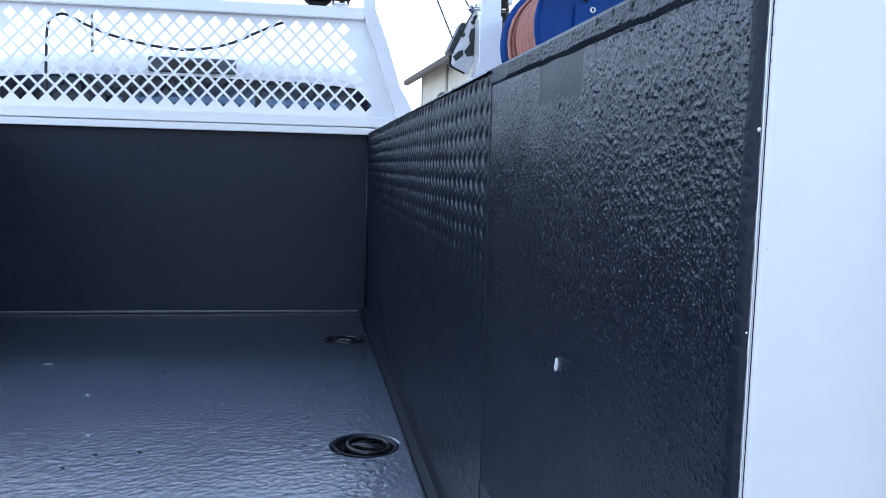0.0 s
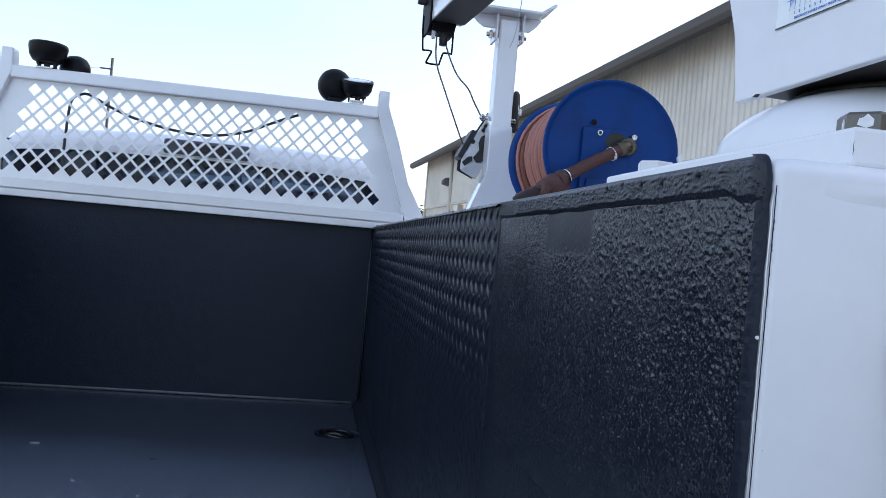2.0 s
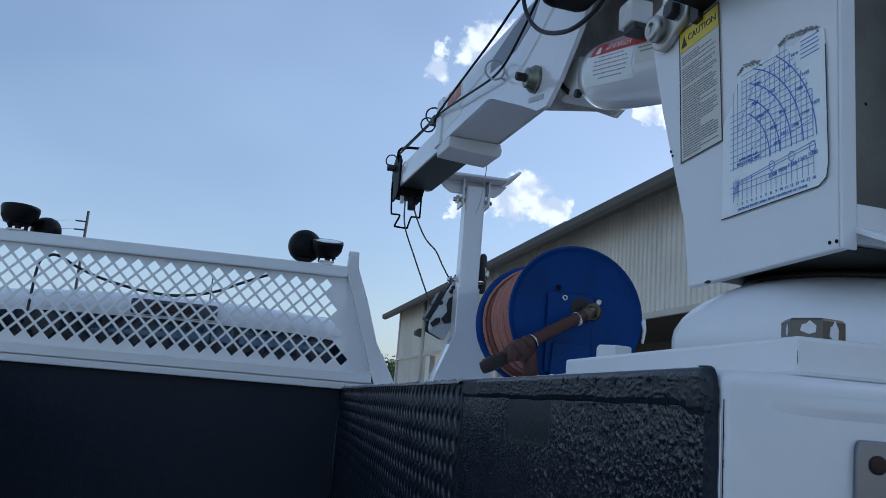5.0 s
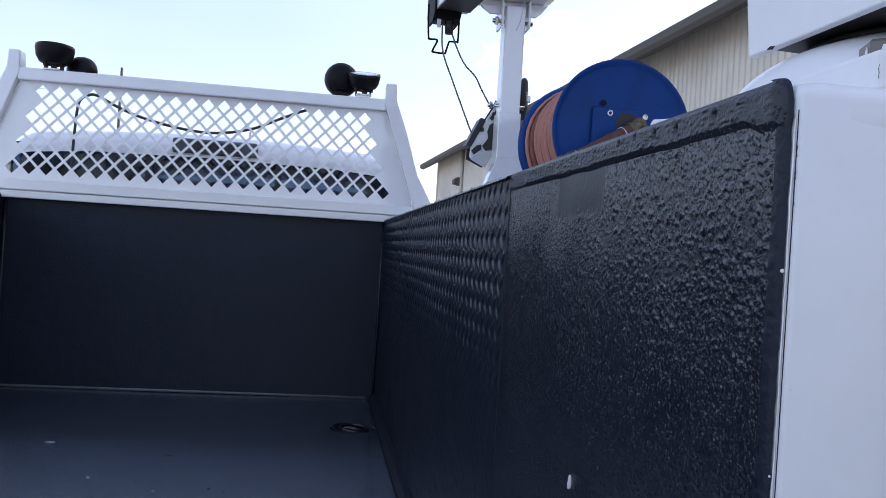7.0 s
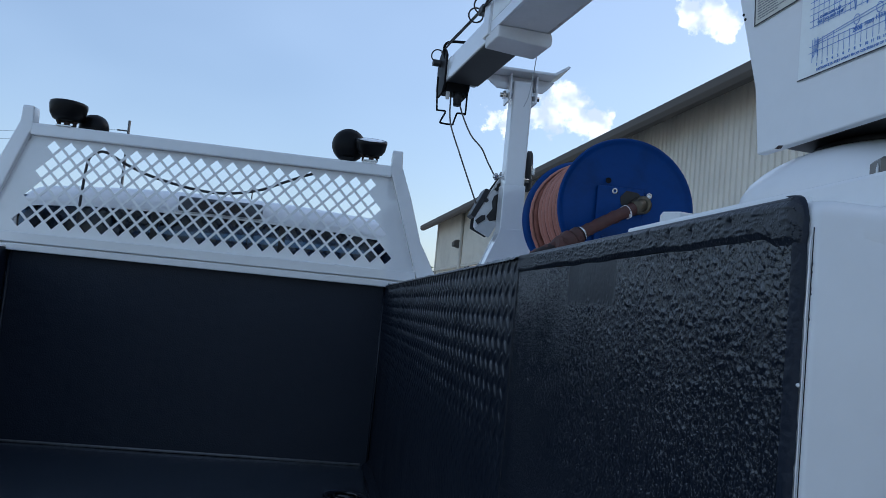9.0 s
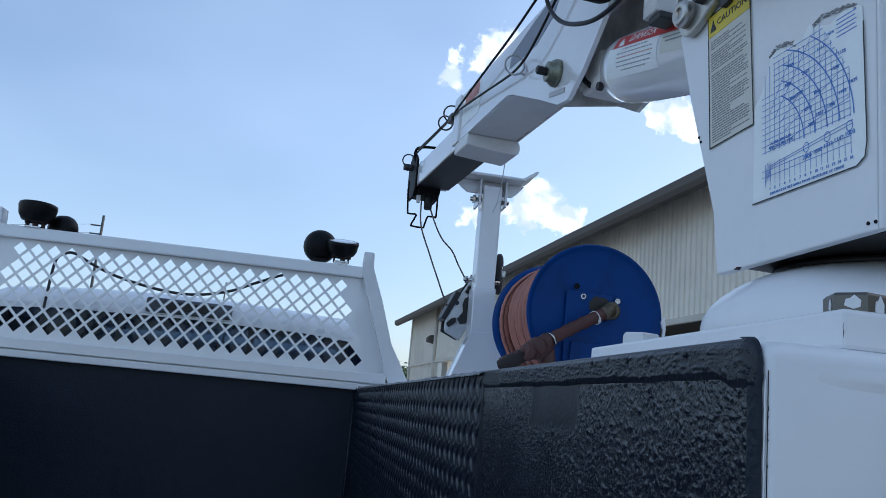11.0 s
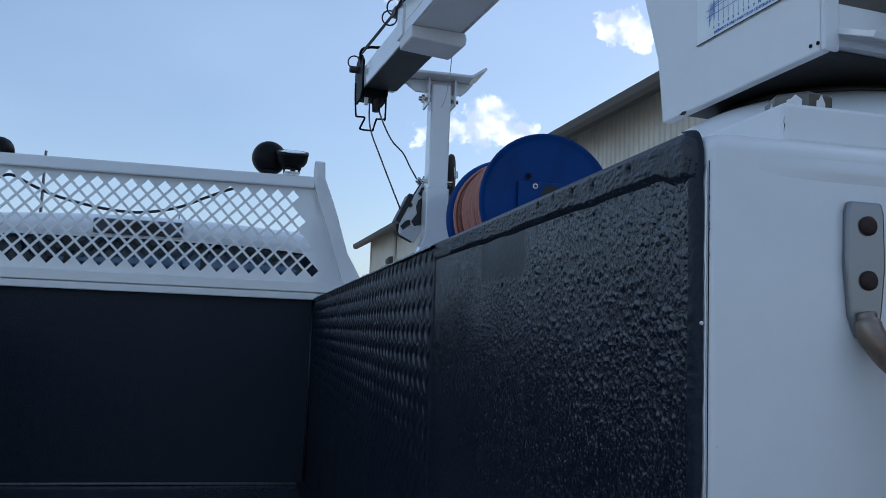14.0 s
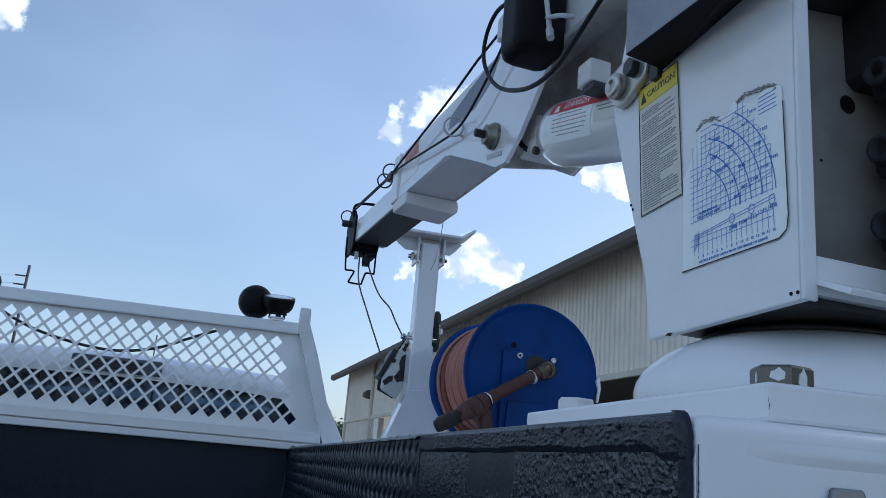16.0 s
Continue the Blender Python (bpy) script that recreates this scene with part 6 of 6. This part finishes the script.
def hook_block():
    """The crane's hook block, hanging askew behind the boom rest."""
    t = thing("hook_block", Matrix.Translation((0.211, -0.545, 1.837)) @ Matrix.Rotation(radians(24), 4, "Y"), "black and white hook block hanging behind the post", "hook block")
    cheek = [(-0.018, -0.050), (-0.008, -0.074), (0.042, -0.074), (0.046, -0.020), (0.040, 0.040), (0.012, 0.093), (-0.010, 0.093), (-0.015, 0.040)]
    part("cheek_plate", prism(B(), cheek, "y", -0.030, -0.023, 0.002), WHITE_OLD, t, "chipped white cheek plate")
    part("cheek_back", prism(B(), cheek, "y", 0.023, 0.030, 0.002), BLACK, t)
    part("side_guard", prism(B(), [(-0.032, -0.048), (-0.018, -0.050), (-0.016, 0.030), (-0.020, 0.038), (-0.031, 0.036)], "y", -0.034, 0.030, 0.002), BLACK, t, "black guard strip")
    part("sheave", lathe(B(), [(0.010, -0.016), (0.046, -0.016), (0.049, -0.010), (0.038, 0.0), (0.049, 0.010), (0.046, 0.016), (0.010, 0.016)], Matrix.Translation((0.018, 0, 0.010)) @ Matrix.Rotation(radians(90), 4, "X"), 32), BLACK, t)
    part("top_shackle", tube(B(), [(-0.014, -0.010, 0.096), (0.016, -0.010, 0.098)], 0.007, 12), BLACK, t)
    part("shackle_nut", hexagon(B(), (-0.010, -0.030, 0.090), 0.0065, -0.006, "y"), WHITE_OLD, t)
    # white face of the housing; grey colour carries its shade
    part("lower_box", prism(B(), [(-0.006, -0.078), (0.041, -0.080), (0.043, -0.028), (0.010, -0.046)], "y", -0.044, -0.030, 0.002), KEEPER, t, "white lower housing, its shade put in as grey")
    for shape in ([(-0.009, 0.046), (-0.004, 0.070), (0.006, 0.078), (0.008, 0.060), (0.000, 0.044)],
                  [(0.000, 0.030), (0.012, 0.050), (0.028, 0.040), (0.041, 0.030), (0.043, -0.020), (0.022, -0.038), (0.008, -0.030), (0.013, -0.004), (0.002, 0.012)],
                  [(-0.013, -0.056), (-0.002, -0.062), (0.010, -0.040), (0.004, -0.028), (-0.006, -0.036)]):
        part("dark_patch", prism(B(), shape, "y", -0.0345, -0.0300, 0.001), BLACK, t)
    for x, z, r in ((-0.0136, 0.008, 0.0065), (-0.004, 0.062, 0.005)):
        part("bolt", hexagon(B(), (x, -0.030, z), r, 0.007, "y"), BLACK, t)
    return t


hook_block()


def fall_rope():
    """The two falls of wire rope from the boom head to the hook block."""
    t = thing("fall_rope", label="wire rope falls hanging from the boom head", category="wire rope")
    head = CRANE @ Vector((-0.018, 1.465, 2.075))
    for line in ([head + Vector((-0.004, 0, 0.02)), (0.0860, -0.545, 2.062), (0.1190, -0.545, 1.980), (0.1520, -0.545, 1.905), (0.1835, -0.546, 1.834)],
                 [head + Vector((0.012, 0, 0.02)), (0.1220, -0.545, 2.078), (0.1490, -0.545, 2.030), (0.1815, -0.545, 1.998), (0.2020, -0.545, 1.962), (0.2270, -0.546, 1.922)]):
        part("rope_line", tube(B(), smooth_line(line, 6), 0.0022, 6), WIRE, t)
    return t


fall_rope()


def back_disc():
    t = thing("rubber_wheel", Matrix.Translation((0.317, -0.560, 1.946)) @ Matrix.Rotation(radians(-18), 4, "Z") @ Matrix.Diagonal((0.62, 1.10, 1.10, 1)), "black rubber roller wheel behind the post", "wheel")
    part("tyre", lathe(B(), [(0.020, -0.014), (0.046, -0.014), (0.052, -0.007), (0.052, 0.007), (0.046, 0.014), (0.020, 0.014)], Matrix.Rotation(radians(90), 4, "Y"), 36), TYRE, t)
    part("hub", lathe(B(), [(0.004, -0.017), (0.019, -0.015), (0.019, 0.015), (0.004, 0.017)], Matrix.Rotation(radians(90), 4, "Y"), 20), STEEL, t)
    part("arm", box(B(), -0.045, 0.03, -0.008, 0.008, -0.008, 0.008, 0.002), STEEL, t)
    return t


back_disc()

REEL = Matrix.Translation((0.3764, -1.1704, 1.7804)) @ Matrix.Scale(1.017, 4)


def hose_reel():
    t = thing("hose_reel", REEL, "blue steel hose reel wound with salmon rubber hose", "hose reel")
    turn = Matrix.Rotation(radians(90), 4, "X")          # turned shapes: axis along y
    R, w = 0.142, 0.27

    def flange(y, sgn):
        prof = [(0.012, 0.0), (0.128, 0.0), (0.134, 0.003), (0.138, 0.008), (R, 0.009), (R + 0.001, 0.006), (0.140, 0.003), (0.137, -0.003), (0.131, -0.004), (0.012, -0.004)]
        return lathe(B(), [(r, h * sgn) for r, h in prof], Matrix.Translation((0, y, 0)) @ turn, 72)
    f1 = part("near_flange", flange(0.0, 1), BLUE, t)
    part("far_flange", flange(w, -1), BLUE, t)
    part("drum", lathe(B(), [(0.045, -0.004), (0.045, -w + 0.004)], Matrix.Identity(4) @ turn, 32), BLUE, t)
    part("bearing_plate", box(B(), -0.062, 0.036, -0.0075, -0.0035, -0.120, 0.042, 0.002), BLUE, f1)
    part("grease_patch", prism(B(), [(-0.012, 0.008), (0.004, -0.004), (0.030, 0.002), (0.034, 0.022), (0.022, 0.034), (-0.002, 0.036), (-0.014, 0.022)], "y", -0.0088, -0.0078), GREASE, f1, "greasy swivel patch")
    for x, z in ((-0.026, 0.033), (0.047, 0.031)):
        part("bolt", lathe(B(), [(0.0062, 0.0), (0.0062, 0.004), (0.0030, 0.0042), (0.0028, 0.0025)], Matrix.Translation((x, -0.0045, z)) @ turn, 16), STEEL, f1)
    part("flange_hole", lathe(B(), [(0.0001, 0.0), (0.0060, 0.0)], Matrix.Translation((-0.040, -0.0046, 0.053)) @ turn, 20, close=False), SEAM, f1)
    # wound hose: helix in layers
    hr = 0.0125
    pts = []
    for layer in range(2):
        rr = 0.080 + 0.021 * layer
        turns = 8
        for i in range(turns * 28 + 1):
            f = i / (turns * 28)
            y = hr + 0.006 + (w - 2 * hr - 0.012) * (f if layer % 2 == 0 else 1 - f)
            a = 2 * math.pi * turns * f
            pts.append(Vector((rr * math.cos(a), y, rr * math.sin(a))))
    # shade under the outer layer comes from the darker brown rubber colour
    part("wound_hose", tube(B(), pts, hr, 10), HOSE_OLD, t, "inner turns of hose, their shade put in as brown")
    pts = []
    for i in range(8 * 32 + 1):
        f = i / (8 * 32)
        a = 2 * math.pi * 8 * f + 0.4
        last = min(max((f - 0.86) / 0.05, 0.0), 1.0)            # the last turn lies apart and slack
        rr = 0.1165 + 0.0032 * math.cos(a / 2) + 0.001 * math.sin(5 * a) + 0.007 * last
        pts.append(Vector((rr * math.cos(a), hr + 0.004 + (w - 2 * hr - 0.008) * (0.90 * f + 0.10 * last), rr * math.sin(a))))
    part("outer_hose", tube(B(), pts, 0.0120, 12), HOSE, t, "outer layer of salmon hose")
    # crease shade, drawn as a thin darker tube along the side of each turn
    dirt = [Vector((p.x * 1.055, p.y - 0.0104, p.z * 1.055)) for p in pts]
    part("dirt_line", tube(B(), dirt[16:], 0.0021, 6), HOSE_CREASE, t, "crease shade drawn between the turns of hose")
    # swivel, feed hose and frame
    sw = part("swivel", lathe(B(), [(0.014, 0.0), (0.0178, 0.004), (0.0185, 0.022), (0.0165, 0.027), (0.0065, 0.0275), (0.0055, 0.020)], Matrix.Translation((0.027, -0.006, 0.008)) @ turn, 20), BRASS, t, "brass swivel")
    part("swivel_arm", tube(B(), [(0.027, -0.022, 0.008), (0.006, -0.028, -0.002)], [0.0165, 0.0150], 14), BRASS, sw)
    feed = smooth_line([(0.010, -0.028, 0.0), (-0.016, -0.038, -0.014), (-0.045, -0.044, -0.030), (-0.080, -0.046, -0.051), (-0.102, -0.046, -0.065), (-0.120, -0.045, -0.080), (-0.150, -0.043, -0.096), (-0.170, -0.038, -0.108), (-0.188, -0.025, -0.118)], 6)
    part("feed_hose", tube(B(), feed, [0.0122 + 0.0012 * math.sin(i * 1.7) * math.sin(i * 0.45) for i in range(len(feed))], 14), HOSE_OLD, t, "cracked brown feed hose")
    d = Vector((-0.82, -0.12, -0.55)).normalized()
    for c, k in (((-0.006, -0.034, -0.009), 0.0140), ((-0.098, -0.046, -0.063), 0.0150), ((-0.140, -0.044, -0.091), 0.0145)):
        c = Vector(c)
        part("hose_clamp", tube(B(), [c, c + d * (0.007 if k < 0.0142 else 0.0035)], k, 18), CHIP if k < 0.0142 else STEEL, t)
    col = part("hose_tape", tube(B(), smooth_line([(-0.104, -0.046, -0.067), (-0.118, -0.046, -0.082), (-0.138, -0.045, -0.092)], 5), [0.015, 0.017, 0.020, 0.019, 0.0205, 0.021, 0.020, 0.021, 0.019, 0.018, 0.015], 14), HOSE_OLD, t, "bundle of brown tape")
    rr = random.Random(4)
    for k in range(6):
        p = Vector((-0.106 - 0.007 * k, -0.046, -0.070 - 0.005 * k))
        q = p + Vector((rr.uniform(-0.016, -0.006), rr.uniform(-0.010, 0.004), rr.uniform(-0.012, 0.006)))
        part("tape_wrap", tube(B(), [p, (p + q) / 2 + Vector((0, -0.003, 0.002)), q], [rr.uniform(0.013, 0.018), rr.uniform(0.017, 0.022), rr.uniform(0.012, 0.018)], 9), HOSE_OLD, col)
    part("end_fitting", tube(B(), smooth_line([(-0.150, -0.043, -0.098), (-0.172, -0.038, -0.112), (-0.192, -0.024, -0.124)], 4), [0.013, 0.0135, 0.014, 0.0145, 0.0145, 0.014, 0.0135, 0.013, 0.012], 14), HOSE_TAPE, t, "taped dark end")
    part("drop_fitting", tube(B(), [(-0.108, -0.042, -0.080), (-0.100, -0.038, -0.110), (-0.096, -0.034, -0.130)], [0.016, 0.015, 0.014], 14), HOSE_OLD, t)
    part("stand", prism(B(), [(-0.045, -0.166), (0.050, -0.166), (0.030, -0.03), (-0.025, -0.03)], "y", w + 0.006, w + 0.012, 0.001), BLUE, t)
    part("stand", prism(B(), [(-0.055, -0.166), (0.036, -0.166), (0.030, -0.06), (-0.048, -0.06)], "y", -0.014, -0.009, 0.001), BLUE, t)
    part("stand_base", box(B(), -0.075, 0.075, -0.03, w + 0.03, -0.1690, -0.1635, 0.002), BLUE, t)
    part("rim_guard", prism(B(), [(0.133, -0.004), (0.136, 0.004), (0.141, 0.006), (0.1440, -0.018), (0.139, -0.046), (0.1345, -0.046), (0.1375, -0.020)], "y", -0.028, -0.022, 0.001), WHITE, t, "white guard tab")
    return t


hose_reel()


# ---- surroundings ----
def ground():
    b = B()
    n = 24
    vs = [[b.verts.new((x, y, 0.0)) for y in np.linspace(-900, 2500, n)] for x in np.linspace(-1700, 1700, n)]
    for i in range(n - 1):
        for j in range(n - 1):
            b.faces.new((vs[i][j], vs[i + 1][j], vs[i + 1][j + 1], vs[i][j + 1]))
    ob = part("ground", b, GROUND)
    tagged(ob, "pale gravel yard round the truck", "ground", kind="structure")


ground()


def warehouse():
    """Long metal building beside the yard; local y runs along its eave, x away from the truck."""
    m = Matrix.Translation((4.99, 7.10, 0)) @ Matrix.Rotation(math.atan2(1.08, 25.1), 4, "Z")
    t = thing("warehouse", m, "long beige metal-sided building with a dark bronze gutter", "building")
    y0, y1, over = -14.0, 24.36, 0.55
    eave, band = 4.97, 3.26
    # upper siding with real ribs
    pts = []
    y = y0
    while y < y1:
        pts += [(over, y), (over, y + 0.10), (over - 0.024, y + 0.112), (over - 0.024, y + 0.134), (over, y + 0.146)]
        y += 0.155
    pts = [p for p in pts if p[1] <= y1] + [(over, y1)]
    b = B()
    lo = [b.verts.new((p[0], p[1], band)) for p in pts]
    hi = [b.verts.new((p[0], p[1], eave + 0.43)) for p in pts]
    for i in range(len(pts) - 1):
        b.faces.new((lo[i], lo[i + 1], hi[i + 1], hi[i]))
    part("upper_siding", b, CLAD, t, "ribbed beige siding")
    part("wall_core", box(B(), over + 0.01, over + 0.16, y0, y1, band, eave + 0.43), CLAD, t)
    part("end_wall", box(B(), over + 0.17, 14.0, y1 - 0.14, y1, 0, 5.3), CLAD, t)
    part("corner_trim", box(B(), over - 0.05, over + 0.12, y1 - 0.14, y1 + 0.03, 0, eave + 0.36, 0.01), CLAD_LOW, t)
    part("base_flashing", box(B(), over - 0.045, over + 0.02, y0, y1 - 0.15, band - 0.10, band, 0.008), CLAD_LOW, t)
    # lower storey: a solid end bay, then an open bay, its shade painted dark brown
    part("lower_wall", box(B(), over + 0.03, over + 0.18, 18.75, y1 - 0.15, 0, band - 0.101), CLAD_LOW, t)
    part("bay_post", box(B(), over + 0.0, over + 0.20, 18.1, 18.75, 0, band - 0.101, 0.01), CLAD, t)
    part("bay_wall", box(B(), over + 2.4, over + 2.5, y0, 18.1, 0, band), BAY, t, "back wall of the open bay, shade put into its brown")
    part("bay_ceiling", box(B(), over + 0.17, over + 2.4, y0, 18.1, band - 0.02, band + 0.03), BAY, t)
    for yy in np.arange(y0 + 0.3, 17.5, 6.0):
        part("bay_column", box(B(), over + 0.03, over + 0.22, yy, yy + 0.20, 0, band - 0.101, 0.01), CLAD_LOW, t)
    part("downpipe", tube(B(), [(over - 0.07, 19.25, 0.0), (over - 0.07, 19.25, eave + 0.15)], 0.06, 10), CLAD_LOW, t)
    part("wall_light", prism(B(), [(over - 0.30, 3.92), (over - 0.03, 3.86), (over - 0.03, 4.16), (over - 0.20, 4.16), (over - 0.30, 4.06)], "y", 19.4, 19.8, 0.02), FASCIA, t, "dark wall pack light")
    # roof with overhang, soffit, gutter
    sl = math.tan(radians(33))
    x1 = 8.0
    part("roof", prism(B(), [(0.0, eave + 0.05), (x1, eave + 0.05 + sl * x1), (x1, eave + 0.12 + sl * x1), (0.0, eave + 0.12)], "y", y0, y1 + 0.75), ROOF, t)
    part("soffit", prism(B(), [(0.05, eave - 0.01), (over, eave + sl * over - 0.03), (x1, eave - 0.04 + sl * x1), (x1, eave + sl * x1), (0.05, eave + 0.045)], "y", y0, y1 + 0.72), SOFFIT, t)
    part("gutter", prism(B(), [(-0.13, eave + 0.12), (-0.13, eave - 0.01), (-0.08, eave - 0.08), (0.045, eave - 0.08), (0.045, eave + 0.12)], "y", y0, y1 + 0.76, 0.01), FASCIA, t, "dark bronze gutter")
    part("verge_trim", prism(B(), [(0.0, eave - 0.03), (x1, eave - 0.03 + sl * x1), (x1, eave + 0.15 + sl * x1), (0.0, eave + 0.15)], "y", y1 + 0.75, y1 + 0.80), FASCIA, t)
    return t


warehouse()


def utility_pole(x, y, h, r, arms):
    t = thing("utility_pole", Matrix.Translation((x, y, 0)), "thin weathered utility pole far beyond the cab", "pole", "far utility poles")
    part("shaft", tube(B(), [(0, 0, 0), (0, 0, h)], [r * 1.3, r], 10), POLE, t)
    for z in arms:
        part("crossarm", box(B(), -0.5, 0.05, -0.03, 0.03, z - 0.03, z + 0.03), POLE, t)
        part("line", tube(B(), [(-0.46, 0, z + 0.03), (-14, 6, z - 0.6)], 0.006, 6), CABLE, t)
    return t


utility_pole(-9.78, 36.8, 8.95, 0.06, (8.45, 8.05))
utility_pole(-5.72, 57.2, 9.05, 0.045, ())
utility_pole(-5.6, 60.0, 7.6, 0.07, ())


def tree(x, y, h, seed):
    rr = random.Random(seed)
    t = thing("tree", Matrix.Translation((x, y, 0)), "leafy green tree far beyond the yard", "tree", "far trees")
    b = B()
    tube(b, [(0, 0, 0), (0.1, 0, h * 0.3), (0, 0.1, h * 0.62)], [0.22, 0.16, 0.06], 8)
    limbs = []
    for i in range(7):
        a = i * 0.9 + rr.random()
        z = h * rr.uniform(0.28, 0.55)
        e = Vector((math.cos(a) * h * 0.28, math.sin(a) * h * 0.28, z + h * rr.uniform(0.15, 0.35)))
        tube(b, [(0.05, 0.02, z), e * 0.55 + Vector((0, 0, z * 0.42)), e], [0.09, 0.06, 0.025], 6)
        limbs.append(e)
    part("trunk", b, BARK, t)
    vs, fs = [], []
    for i in range(2600):
        c = limbs[i % 7] if i % 8 else Vector((0, 0, h * 0.8))
        p = c + Vector((rr.gauss(0, 1), rr.gauss(0, 1), rr.gauss(0, 0.8))) * h * 0.105
        n2 = Vector((rr.gauss(0, 1), rr.gauss(0, 1), rr.gauss(0, 1))).normalized()
        s = rr.uniform(0.08, 0.17)
        u = n2.orthogonal().normalized() * s
        v = n2.cross(u) * 0.6
        k = len(vs)
        vs += [p - u, p - v, p + u, p + v]
        fs.append((k, k + 1, k + 2, k + 3))
    me = bpy.data.meshes.new("crown")
    me.from_pydata([tuple(v) for v in vs], [], fs)
    me.materials.append(LEAF)
    c = new("crown", me); c.parent = t
    return t


for i, (x, y, h) in enumerate(((8.0, 62.0, 5.0), (5.9, 66.0, 4.4), (11.5, 70.0, 5.4), (-2.5, 75.0, 4.6), (-8.0, 78.0, 4.2), (2.0, 80.0, 4.4))):
    tree(x, y, h, 20 + i)
